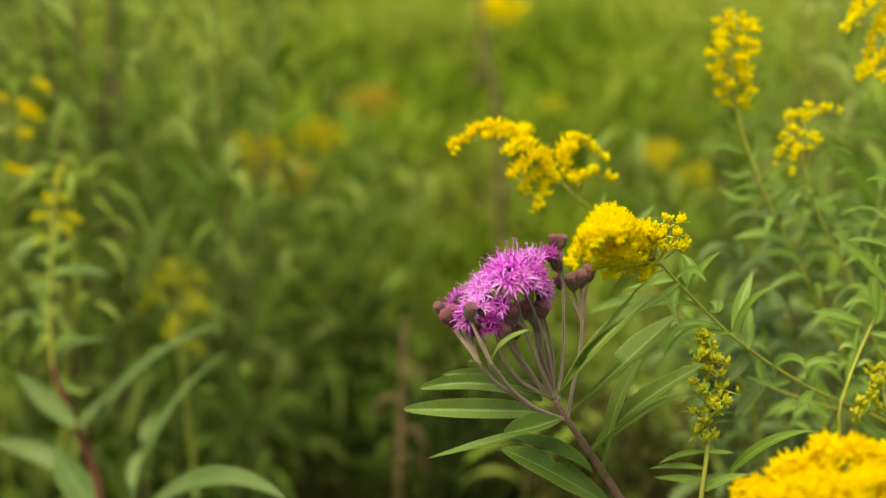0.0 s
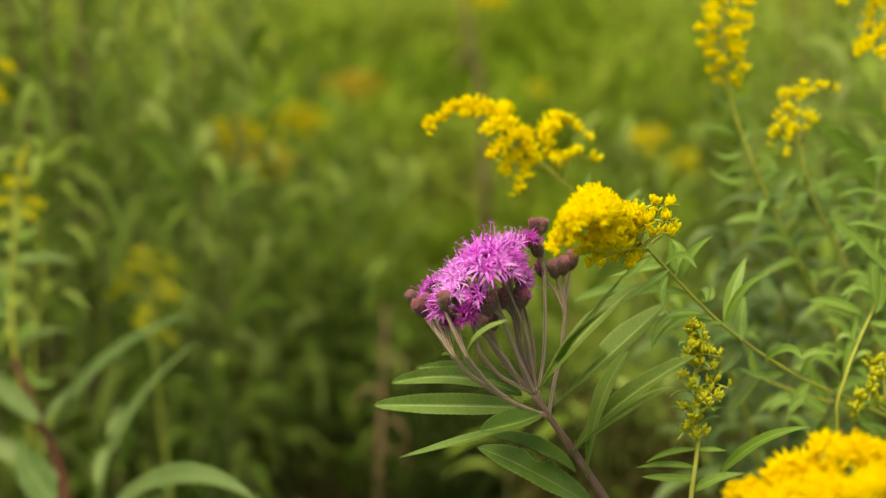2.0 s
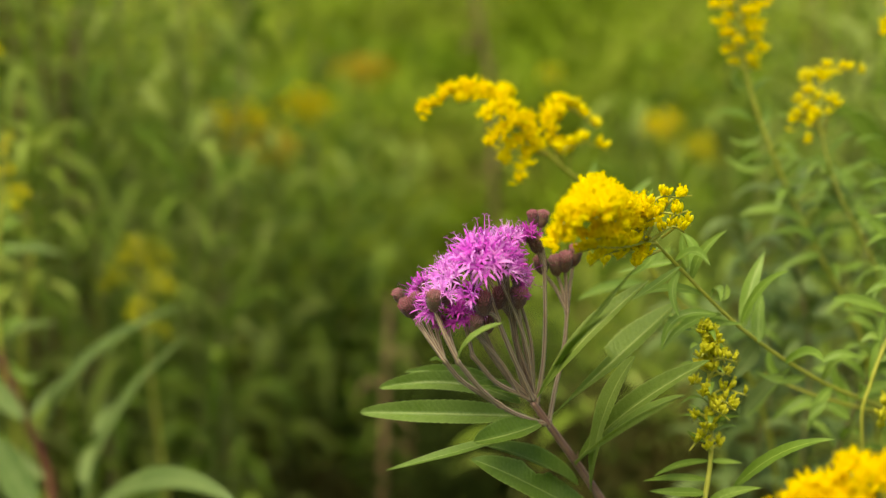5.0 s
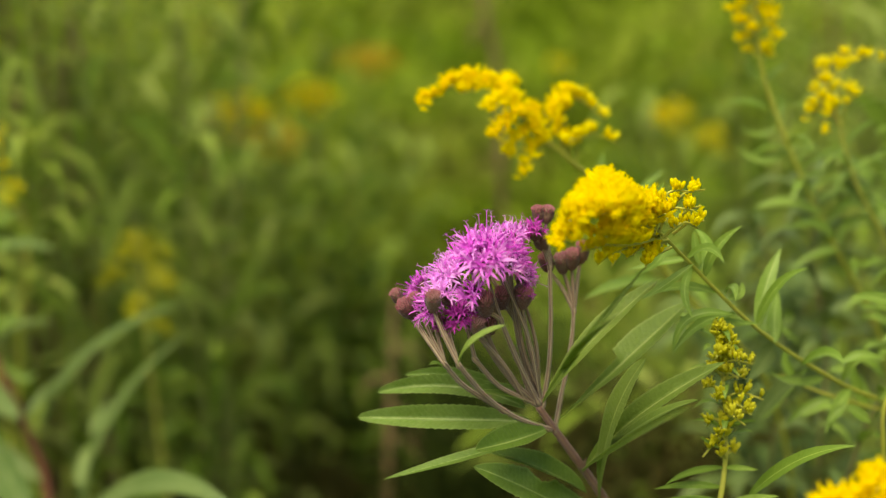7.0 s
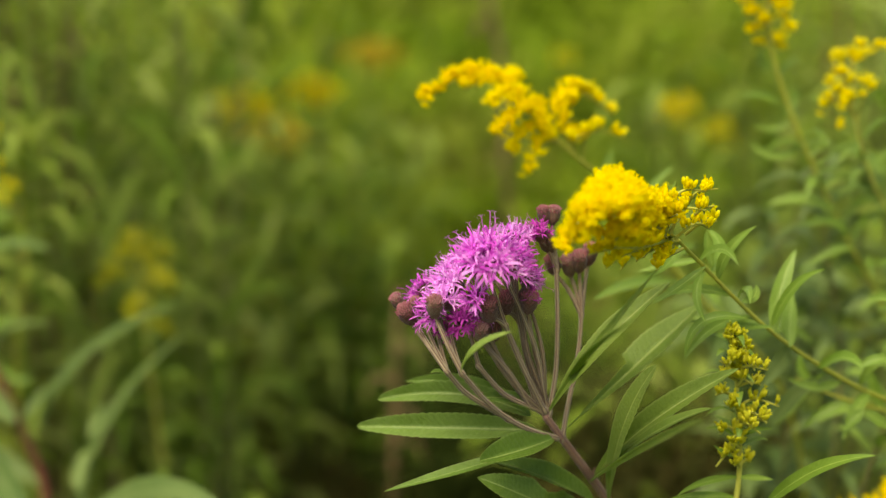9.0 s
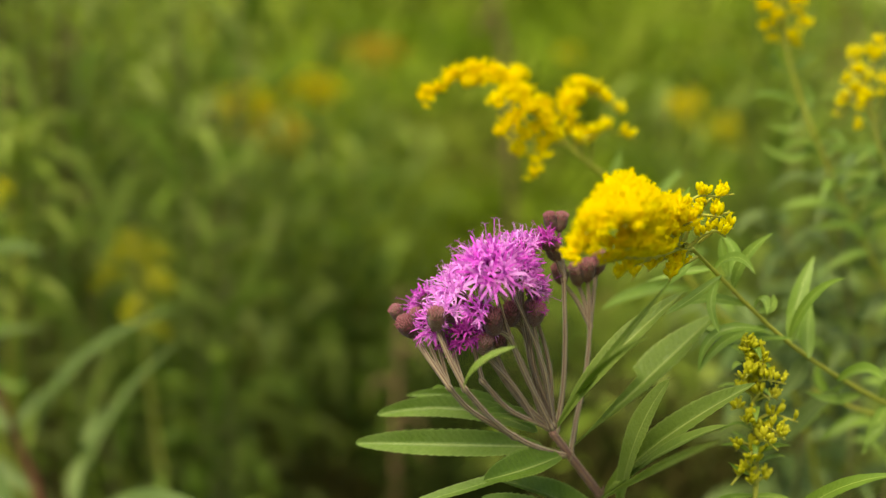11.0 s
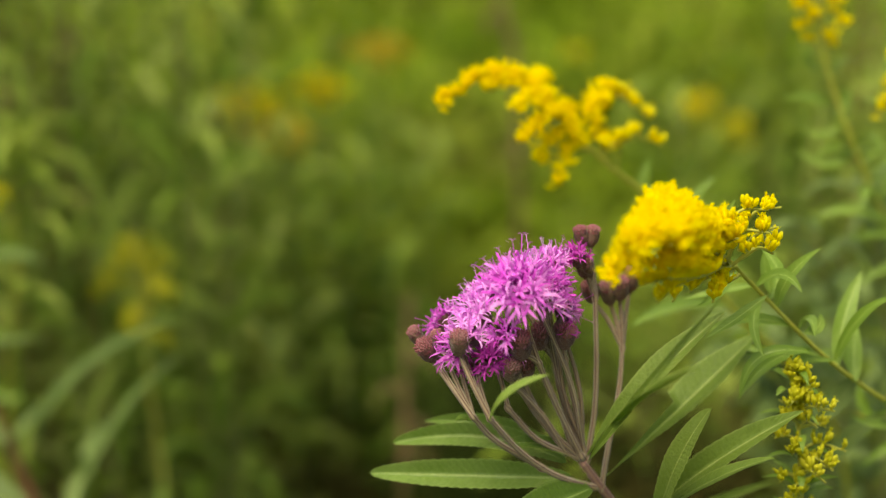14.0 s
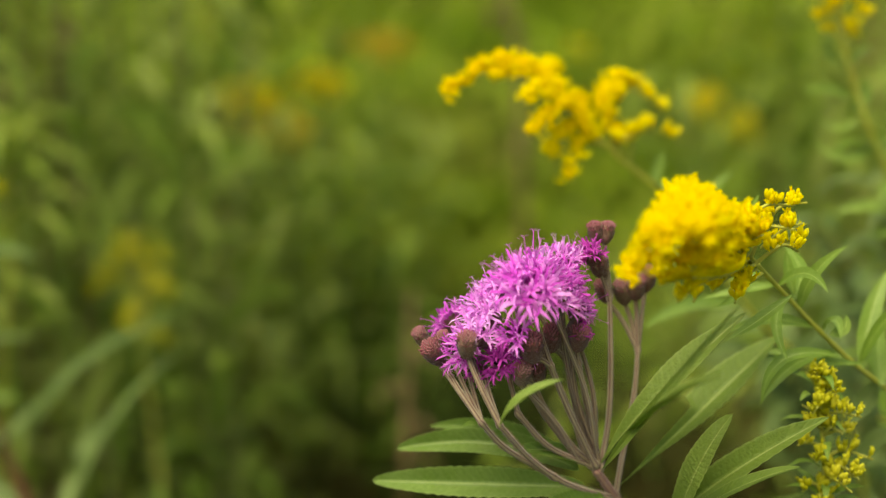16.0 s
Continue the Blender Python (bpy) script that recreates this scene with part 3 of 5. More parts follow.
# ---- goldenrods ----
def gold_head(geo, p, axis, size, rng, opened, lean, girth=0.29):
    """One tiny flower head: a slim bud, opened into narrow rays."""
    a, b, c = basis(axis)
    n = 5
    prof = [(0.0, 0.3), (0.3, 0.95), (0.65, 1.0), (1.0, 0.45)]
    r, h = size * girth, size
    verts = [p + a * h * z + r * q * (math.cos(k * 1.2566) * b + math.sin(k * 1.2566) * c) for z, q in prof for k in range(n)]
    faces = [(i * n + k, i * n + (k + 1) % n, (i + 1) * n + (k + 1) % n, (i + 1) * n + k) for i in range(3) for k in range(n)]
    faces.append(tuple(range(3 * n, 4 * n)))
    geo.add(verts, faces, slot=0 if lean else 1)
    if opened:
        turn = rng.uniform(0, 6)
        top = p + a * h * 0.9
        wide = rng.uniform(0.04, 0.2)
        for k in range(6):
            t = turn + k * 1.047 + rng.uniform(-0.3, 0.3)
            o = math.cos(t) * b + math.sin(t) * c
            w = np.cross(a, o) * size * 0.09
            q1 = top + a * size * 0.3 + o * size * (wide * 0.8 + 0.05)
            q2 = q1 + a * size * rng.uniform(0.05, 0.3) + o * size * wide
            geo.add([top - w * 0.5, top + w * 0.5, q1 + w, q1 - w, q2], [(0, 1, 2, 3), (3, 2, 4)], slot=1)


def flower_branch(plant, base, mid, tip, rng, mats, size=0.0034, step=0.0016, opened=0.7, thick=0.0045, start=0.25, up=(0, -0.2, 1)):
    """A recurved side branch, set with heads along its upper side."""
    base, mid, tip = V(base), V(mid) - V((0, 0, thick * 0.35)), V(tip) - V((0, 0, thick * 0.35))
    line = spline([base, mid, tip], 10)
    geo = Geo()
    tube(geo, line, 0.0006, 0.0003, 5)
    twig = part("flower_branch", geo, STEM_GOLD, plant, base)
    geo = Geo()
    length = np.linalg.norm(np.diff(line, axis=0), axis=1).sum()
    count = max(6, int(length * (1 - start) / step * 3.4))
    for i in range(count):
        k = start + (1 - start) * (i + rng.random()) / count
        j = min(len(line) - 2, int(k * (len(line) - 1)))
        fr = k * (len(line) - 1) - j
        p = line[j] * (1 - fr) + line[j + 1] * fr
        t = unit(line[j + 1] - line[j])
        side = unit(np.cross(t, V(up)))
        nor = np.cross(side, t)
        ang = rng.gauss(0, 0.9)
        o = nor * math.cos(ang) + side * math.sin(ang)
        q = p + o * thick * (1 - 0.35 * k) * rng.uniform(0.15, 0.8)
        gold_head(geo, q, o * 0.8 + t * rng.uniform(-0.1, 0.6) + V(up) * 0.55, size * rng.uniform(0.75, 1.15), rng, rng.random() < opened, rng.random() < 0.28)
    part("flower_spray", geo, mats, twig)


def comb_branch(plant, base, mid, tip, rng, mats, size=0.0036, gap=0.0015, opened=0.3, start=0.25):
    """A side branch arching over, with slim stalked heads standing in two rows along its upper side."""
    line = spline([V(base), V(mid), V(tip)], 12)
    geo = Geo()
    tube(geo, line, 0.0007, 0.00035, 6)
    twig = part("flower_branch", geo, STEM_GOLD, plant, base)
    geo = Geo()
    count = max(5, int(np.linalg.norm(np.diff(line, axis=0), axis=1).sum() * (1 - start) / gap))
    phase = rng.uniform(0, 6.28)
    for i in range(count):
        k = (start + (1 - start) * (i + 0.3 * rng.random()) / count) * (len(line) - 1)
        j = min(len(line) - 2, int(k))
        p = line[j] * (1 - k + j) + line[j + 1] * (k - j)
        t = unit(line[j + 1] - line[j])
        side = unit(np.cross(t, (0, -0.3, 1)))
        nor = np.cross(side, t)
        if math.sin(i * 1.15 + phase) < -0.45:         # the heads sit in little bunches
            continue
        for sgn in (-1, 0, 1):
            way = unit(nor * rng.uniform(0.8, 1.2) + side * sgn * rng.uniform(0.2, 0.9) + t * rng.uniform(-0.1, 0.5))
            q = p + way * size * rng.uniform(0.25, 0.55)
            tube(geo, [p, (p + q) / 2, q], 0.00025, 0.00025, 4, slot=0)
            gold_head(geo, q, way + V((0, 0, 0.35)), size * rng.uniform(0.6, 1.2) * (1.1 - 0.35 * i / count), rng, rng.random() < opened, rng.random() < 0.75, rng.uniform(0.21, 0.31))
    part("flower_spray", geo, mats, twig)


def stem_leaves(plant, line, k0, k1, count, length, width, rng, mat=None, droop=0.15):
    """Lance leaves set in a spiral along a stem."""
    n = len(line) - 1
    for i in range(count):
        k = k0 + (k1 - k0) * (i + rng.uniform(-0.2, 0.2)) / max(1, count - 1)
        k = min(0.999, max(0.0, k))
        j = int(k * n)
        p = line[j] * (1 - (k * n - j)) + line[min(n, j + 1)] * (k * n - j)
        ang = i * 2.4 + rng.uniform(-0.4, 0.4)
        o = V((math.cos(ang), math.sin(ang), 0))
        l = length * rng.uniform(0.7, 1.2)
        rise = rng.uniform(0.3, 0.8)
        mid = p + o * l * 0.5 + V((0, 0, l * rise * 0.5))
        tip = p + o * l * rng.uniform(0.85, 1) + V((0, 0, l * (rise - droop - rng.uniform(0.1, 0.5))))
        geo = Geo()
        leaf(geo, p, mid, tip, width * rng.uniform(0.8, 1.2), (-o[0] * 0.4, -o[1] * 0.4 - 0.1, 1), rng.uniform(0.2, 0.5), 10, 1, 0.0, 0.05, rng, twist=rng.uniform(-0.5, 0.5))
        part("leaf", geo, mat or LEAF_GOLD, plant)


def goldenrod(label, stem, branches, seed, r=0.0013, leaves=(), scatter=None, mats=(GOLD_BUD, GOLD), spread=0.006, **kw):
    """A goldenrod: its stem from the ground, flower branches (base, mid, tip), chosen leaves and scattered ones."""
    rng = random.Random(seed)
    plant = thing("goldenrod", stem[0], label, "wildflower", "goldenrods")
    line = spline(stem, 10)
    geo = Geo()
    tube(geo, line, r * 1.7, r * 0.7, 8, lumps=0.04, rng=rng)
    part("stem", geo, STEM_GOLD, plant)
    for base, mid, tip, *comb in branches:
        off = V([0, rng.uniform(-1, 1) * spread, 0])
        if comb:
            comb_branch(plant, base, V(mid) + off, V(tip) + off, rng, mats if mats[0] is GOLD_GREEN else (GOLD_BUD, GOLD), size=comb[0])
            continue
        flower_branch(plant, base, V(mid) + off, V(tip) + off, rng, mats, **kw)
    for base, mid, tip, width, *mat in leaves:
        geo = Geo()
        leaf(geo, base, mid, tip, width, (-0.2, -0.7, 0.7), 0.35, 16, 2, 0.02, 0.06, rng, twist=rng.uniform(-0.3, 0.5))
        part("leaf", geo, mat[0] if mat else LEAF_GOLD, plant)
    if scatter:
        stem_leaves(plant, line, *scatter, rng)
    return plant, line


def spire(line, k0, count, reach, seed, rise=0.4):
    """Side branches of an upright plume along the upper end of a stem."""
    rng, out, n = random.Random(seed), [], len(line) - 1
    for i in range(count):
        k = k0 + (1 - k0) * (i + 0.5) / count
        j = int(k * n)
        p = line[j] * (1 - (k * n - j)) + line[min(n, j + 1)] * (k * n - j)
        l = reach * (0.22 + 0.85 * math.sin(math.pi * (0.06 + 0.86 * (1 - k) / (1 - k0)))) * rng.uniform(0.75, 1.25)
        ang = i * 2.4 + rng.uniform(-0.3, 0.3)
        o = V((math.cos(ang), math.sin(ang), 0))
        out.append((p, p + o * l * 0.55 + V((0, 0, l * rise)), p + o * l + V((0, 0, l * rise * 0.9))))
    return out


# the full yellow plume beside the ironweed
goldenrod("goldenrod with a dense bright yellow arching plume and narrow green leaves",
    [(0.42, 0.92, 0), (0.41, 0.9, 0.6), (0.36, 0.85, 0.9), (0.2936, 0.6792, 1.0326), (0.2393, 0.6459, 1.0682), (0.1910, 0.6160, 1.0957), (0.1420, 0.5811, 1.1337), (0.1100, 0.5665, 1.1660), (0.0946, 0.5424, 1.1823), (0.0770, 0.5217, 1.1957)],
    [((0.0854, 0.5349, 1.1905), (0.0690, 0.5067, 1.2073), (0.0556, 0.4867, 1.1944)), ((0.0854, 0.5352, 1.1917), (0.0673, 0.4933, 1.2064), (0.0566, 0.4798, 1.2006)), ((0.0879, 0.5346, 1.1892), (0.0718, 0.5168, 1.2064), (0.0651, 0.5083, 1.1998)),
     ((0.0840, 0.5337, 1.1894), (0.0654, 0.5014, 1.2012), (0.0549, 0.5004, 1.1870)), ((0.0879, 0.5346, 1.1892), (0.0742, 0.5060, 1.2043), (0.0650, 0.4942, 1.1993)), ((0.0905, 0.5341, 1.1867), (0.0783, 0.5125, 1.2013), (0.0715, 0.5019, 1.1966)),
     ((0.0921, 0.5358, 1.1851), (0.0866, 0.5450, 1.1943), (0.0928, 0.5544, 1.1901)),
     ((0.0930, 0.5333, 1.1830), (0.0837, 0.5346, 1.1793), (0.0759, 0.5232, 1.1737), 0.0033), ((0.0948, 0.5360, 1.1811), (0.0907, 0.5416, 1.1785), (0.0865, 0.5353, 1.1729), 0.0033), ((0.0946, 0.5424, 1.1823), (0.0985, 0.5413, 1.1962), (0.1092, 0.5463, 1.1958), 0.0033),
     ((0.0946, 0.5353, 1.1826), (0.0990, 0.5330, 1.1909), (0.1068, 0.5300, 1.1912), 0.0033), ((0.0961, 0.5359, 1.1806), (0.1036, 0.5391, 1.1862), (0.1097, 0.5436, 1.1831), 0.0033), ((0.0867, 0.5349, 1.1905), (0.0727, 0.4928, 1.2041), (0.0673, 0.4803, 1.2028)),
     ((0.0854, 0.5349, 1.1905), (0.0683, 0.5142, 1.1987), (0.0618, 0.5097, 1.1919)), ((0.0905, 0.5341, 1.1867), (0.0817, 0.5200, 1.1973), (0.0764, 0.4993, 1.1980)), ((0.0921, 0.5358, 1.1851), (0.0905, 0.5358, 1.1944), (0.0965, 0.5340, 1.1958), 0.0033),
     ((0.1014, 0.5529, 1.1758), (0.0766, 0.5141, 1.1832), (0.0630, 0.5015, 1.1835), 0.0033),
     ((0.1006, 0.5526, 1.1745), (0.0759, 0.5184, 1.1800), (0.0692, 0.5104, 1.1775), 0.0033),
     ((0.0992, 0.5513, 1.1777), (0.0800, 0.5145, 1.1844), (0.0705, 0.5026, 1.1874), 0.0033),
     ((0.1030, 0.5552, 1.1724), (0.0919, 0.5325, 1.1733), (0.0887, 0.5249, 1.1719), 0.0033),
     ((0.1006, 0.5529, 1.1758), (0.0875, 0.5282, 1.1772), (0.0816, 0.5205, 1.1755), 0.0033),
     ((0.1039, 0.5565, 1.1775), (0.1105, 0.5531, 1.1837), (0.1134, 0.5481, 1.1844), 0.0033),
     ((0.1001, 0.5527, 1.1830), (0.1067, 0.5505, 1.1940), (0.1134, 0.5460, 1.1963), 0.0033),
     ((0.1023, 0.5542, 1.1808), (0.1075, 0.5492, 1.1891), (0.1112, 0.5467, 1.1910), 0.0033),
     ((0.0878, 0.5338, 1.1868), (0.0794, 0.5137, 1.1937), (0.0700, 0.5007, 1.1919)),
     ((0.0920, 0.5353, 1.1843), (0.0847, 0.5213, 1.1906), (0.0788, 0.5126, 1.1892)),
     ((0.0932, 0.5341, 1.1835), (0.0886, 0.5286, 1.1907), (0.0856, 0.5181, 1.1901)),
     ((0.0920, 0.5355, 1.1851), (0.0893, 0.5328, 1.1947), (0.0926, 0.5306, 1.1982)),
     ((0.0934, 0.5372, 1.1837), (0.0926, 0.5340, 1.1911), (0.0950, 0.5295, 1.1938)),
     ((0.0880, 0.5327, 1.1864), (0.0776, 0.5129, 1.1907), (0.0685, 0.5039, 1.1884))],
    11, 0.0008,
    [((0.1203, 0.5725, 1.1556), (0.1236, 0.5700, 1.1680), (0.1326, 0.5670, 1.1781), .0045), ((0.1847, 0.5939, 1.1118), (0.1928, 0.5946, 1.1155), (0.2023, 0.5942, 1.1135), 0.0043),
     ((0.1719, 0.6022, 1.1030), (0.1652, 0.6195, 1.0882), (0.1585, 0.6265, 1.0729), 0.0085, LEAF_SAGE),
     ((0.1576, 0.6013, 1.1193), (0.1560, 0.6065, 1.1102), (0.1478, 0.6070, 1.0984), 0.0078, LEAF_SAGE),
     ((0.1584, 0.5995, 1.1204), (0.1583, 0.6070, 1.1263), (0.1590, 0.6146, 1.1328), 0.0066),
     ((0.1895, 0.5996, 1.0910), (0.1851, 0.5988, 1.0870), (0.1815, 0.5979, 1.0827), 0.0047),
     ((0.1900, 0.5996, 1.0907), (0.1959, 0.5987, 1.0867), (0.2006, 0.5980, 1.0832), 0.0053),
     ((0.1097, 0.5446, 1.1685), (0.0993, 0.5429, 1.1609), (0.0902, 0.5417, 1.1553), 0.0036),
     ((0.1291, 0.5598, 1.1440), (0.1123, 0.5595, 1.1427), (0.1056, 0.5566, 1.1290), 0.0040),
     ((0.1184, 0.5735, 1.1601), (0.1165, 0.5752, 1.1682), (0.1159, 0.5765, 1.1744), 0.0036),
     ((0.1441, 0.5782, 1.1345), (0.1246, 0.5785, 1.1359), (0.1106, 0.5788, 1.1373), 0.0034),
     ((0.1283, 0.5659, 1.1488), (0.1329, 0.5663, 1.1507), (0.1337, 0.5673, 1.1552), 0.0044),
     ((0.1148, 0.5838, 1.1605), (0.1050, 0.5835, 1.1591), (0.0897, 0.5828, 1.1559), 0.0034),
     ((0.1176, 0.5731, 1.1583), (0.1232, 0.5847, 1.1651), (0.1201, 0.5961, 1.1707), .005), ((0.1123, 0.5711, 1.1635), (0.1187, 0.5633, 1.1701), (0.1236, 0.5543, 1.1662), .0042),
     ((0.1259, 0.5741, 1.1486), (0.1098, 0.5698, 1.1526), (0.0934, 0.5612, 1.1506), .0045), ((0.1357, 0.5791, 1.1386), (0.1188, 0.5705, 1.1368), (0.1062, 0.5613, 1.1270), .0042), ((0.1453, 0.5825, 1.1304), (0.1499, 0.5911, 1.1471), (0.1572, 0.5992, 1.1612), .0068),
     ((0.1445, 0.5829, 1.1326), (0.1514, 0.5795, 1.1501), (0.1615, 0.5733, 1.1593), .0042), ((0.1291, 0.5758, 1.1473), (0.1302, 0.5669, 1.1533), (0.1290, 0.5561, 1.1506), .004), ((0.1536, 0.5861, 1.1235), (0.1561, 0.5981, 1.1319), (0.1601, 0.6099, 1.1392), .0055),
     ((0.1690, 0.5986, 1.1100), (0.1749, 0.5852, 1.1193), (0.1790, 0.5748, 1.1182), .0062), ((0.1925, 0.6160, 1.0957), (0.1959, 0.6038, 1.1105), (0.2032, 0.5942, 1.1132), .0048), ((0.1733, 0.6029, 1.1062), (0.1724, 0.6290, 1.0849), (0.1683, 0.6548, 1.0620), .0085),
     ((0.1152, 0.5715, 1.1606), (0.1102, 0.5618, 1.1533), (0.1117, 0.5499, 1.1454), .0035), ((0.1835, 0.6117, 1.0996), (0.1689, 0.6017, 1.1005), (0.1547, 0.5930, 1.1079), .005), ((0.1985, 0.6201, 1.0912), (0.1895, 0.6090, 1.0871), (0.1807, 0.5970, 1.0787), .0055),
     ((0.1420, 0.5811, 1.1337), (0.1295, 0.5882, 1.1332), (0.1143, 0.5984, 1.1333), .0055), ((0.2138, 0.6284, 1.0819), (0.2227, 0.6201, 1.0912), (0.2312, 0.6100, 1.0915), .006), ((0.1049, 0.5696, 1.1709), (0.0985, 0.5621, 1.1643), (0.0892, 0.5535, 1.1623), .0032), ((0.0908, 0.5369, 1.1901), (0.0929, 0.5350, 1.1956), (0.0958, 0.5342, 1.2017), .0036), ((0.0954, 0.5478, 1.1838), (0.0886, 0.5364, 1.1784), (0.0807, 0.5262, 1.1781), .003)],
    size=0.0034, step=0.00125, thick=0.0048, opened=0.9, start=0.25, mats=(GOLD, GOLD))

# the arching plume behind it
goldenrod("goldenrod with a slender yellow plume arching to one side",
    [(0.32, 1.0, 0), (0.29, 0.95, 0.6), (0.2033, 0.7609, 1.0320), (0.1346, 0.7071, 1.1153), (0.0971, 0.6924, 1.1666), (0.0726, 0.6816, 1.1880), (0.0494, 0.6767, 1.2128)],
    [((0.0525, 0.6757, 1.2082), (0.0286, 0.6744, 1.2264), (0.0041, 0.6668, 1.2144)), ((0.0557, 0.6747, 1.2035), (0.0380, 0.6738, 1.2236), (0.0231, 0.6679, 1.2199)), ((0.0541, 0.6750, 1.2051), (0.0450, 0.6836, 1.2215), (0.0485, 0.6889, 1.2225)),
     ((0.0591, 0.6760, 1.2001), (0.0441, 0.6693, 1.2169), (0.0353, 0.6613, 1.2126)), ((0.0641, 0.6780, 1.1950), (0.0506, 0.6708, 1.2095), (0.0377, 0.6637, 1.1997)), ((0.0657, 0.6777, 1.1934), (0.0551, 0.6742, 1.2013), (0.0452, 0.6668, 1.1904)),
     ((0.0694, 0.6823, 1.1911), (0.0593, 0.6779, 1.1944), (0.0541, 0.6697, 1.1803)), ((0.0644, 0.6810, 1.1945), (0.0565, 0.6857, 1.2074), (0.0595, 0.6912, 1.2093)), ((0.0734, 0.6834, 1.1870), (0.0747, 0.6925, 1.2153), (0.0945, 0.6949, 1.2026), 0.0044),
     ((0.0744, 0.6832, 1.1861), (0.0681, 0.6860, 1.2087), (0.0756, 0.6852, 1.2143)), ((0.0744, 0.6832, 1.1861), (0.0702, 0.6946, 1.2108), (0.0863, 0.6988, 1.2113), 0.0044), ((0.0789, 0.6855, 1.1824), (0.0825, 0.6917, 1.1971), (0.1004, 0.6926, 1.1918), 0.0044),
     ((0.0760, 0.6830, 1.1848), (0.0762, 0.6812, 1.1955), (0.0849, 0.6796, 1.1977), 0.0044)],
    12, 0.0012, [((0.0899, 0.6888, 1.1739), (0.0916, 0.6901, 1.1800), (0.0938, 0.6918, 1.1879), .005), ((0.1077, 0.6946, 1.1527), (0.1144, 0.6976, 1.1673), (0.1243, 0.6997, 1.1770), .005), ((0.1152, 0.6974, 1.1419), (0.0997, 0.6827, 1.1452), (0.0822, 0.6737, 1.1506), .006), ((0.1346, 0.7071, 1.1153), (0.1047, 0.6687, 1.1273), (0.0784, 0.6286, 1.1308), .0078)],
    (0.4, 0.7, 8, 0.03, 0.005), size=0.0034, step=0.0012, thick=0.0056, start=0.2, opened=0.85)

# tall ones
tall = [(0.42, 1.0, 0), (0.36, 0.93, 0.6), (0.2600, 0.7472, 1.0636), (0.2265, 0.7454, 1.1274), (0.2004, 0.7401, 1.1748), (0.1805, 0.7403, 1.2236), (0.1757, 0.7441, 1.2558), (0.1769, 0.7483, 1.2854)]
goldenrod("tall goldenrod with an upright pale yellow spire", tall, spire(spline(tall, 10), 0.725, 36, 0.0155, 5), 13, 0.0009,
    [((0.1862, 0.7476, 1.2005), (0.1771, 0.7486, 1.2049), (0.1638, 0.7484, 1.2043), 0.0049),
     ((0.1964, 0.7433, 1.1799), (0.1841, 0.7420, 1.1741), (0.1694, 0.7438, 1.1823), 0.0056),
     ((0.2044, 0.7397, 1.1632), (0.2104, 0.7406, 1.1673), (0.2244, 0.7402, 1.1652), 0.0039),
     ((0.1897, 0.7467, 1.1960), (0.1939, 0.7482, 1.2029), (0.1922, 0.7496, 1.2097), 0.0060),
     ((0.1820, 0.7511, 1.2166), (0.1764, 0.7522, 1.2221), (0.1778, 0.7537, 1.2289), 0.0042),
     ((0.2156, 0.7360, 1.1457), (0.1981, 0.7375, 1.1526), (0.1792, 0.7367, 1.1491), 0.0077),
     ((0.2209, 0.7335, 1.1337), (0.2121, 0.7351, 1.1416), (0.1967, 0.7345, 1.1385), 0.0063),
     ((0.2244, 0.7320, 1.1269), (0.2139, 0.7319, 1.1262), (0.1964, 0.7297, 1.1159), 0.0049),
     ((0.1834, 0.7502, 1.2125), (0.1911, 0.7520, 1.2210), (0.1981, 0.7525, 1.2234), 0.0035),
     ((0.1911, 0.7458, 1.1919), (0.1824, 0.7450, 1.1878), (0.1719, 0.7458, 1.1919), 0.0035)], (0.35, 0.62, 12, 0.028, 0.0055), size=0.0028, thick=0.0032, step=0.0019, opened=0.5, start=0.35)
goldenrod("goldenrod with short curved yellow branches on a thin stem",
    [(0.5, 0.95, 0), (0.45, 0.9, 0.6), (0.2745, 0.7288, 1.0731), (0.2483, 0.7259, 1.1319), (0.2263, 0.7180, 1.1668), (0.2148, 0.7141, 1.1965), (0.2132, 0.7176, 1.2129)],
    [((0.2148, 0.7167, 1.2090), (0.2133, 0.7163, 1.2311), (0.2333, 0.7108, 1.2293), 0.0036), ((0.2148, 0.7148, 1.1998), (0.2065, 0.7205, 1.2267), (0.2105, 0.7206, 1.2273)), ((0.2138, 0.7160, 1.2057), (0.2034, 0.7138, 1.2194), (0.1930, 0.7051, 1.2025), 0.0036),
     ((0.2148, 0.7141, 1.1965), (0.2079, 0.7220, 1.2097), (0.2019, 0.7246, 1.1978), 0.0036), ((0.2158, 0.7141, 1.1965), (0.2183, 0.7129, 1.2152), (0.2188, 0.7071, 1.2115), 0.0036), ((0.2148, 0.7148, 1.1998), (0.2062, 0.7064, 1.2083), (0.2022, 0.6981, 1.1935), 0.0036), ((0.2148, 0.7176, 1.2129), (0.2180, 0.7257, 1.2272), (0.2263, 0.7311, 1.2283))],
    14, 0.0008, (), (0.4, 0.9, 12, 0.03, 0.005), size=0.0030, thick=0.003, opened=0.4, start=0.4, mats=(GOLD_BUD, GOLD_BUD))
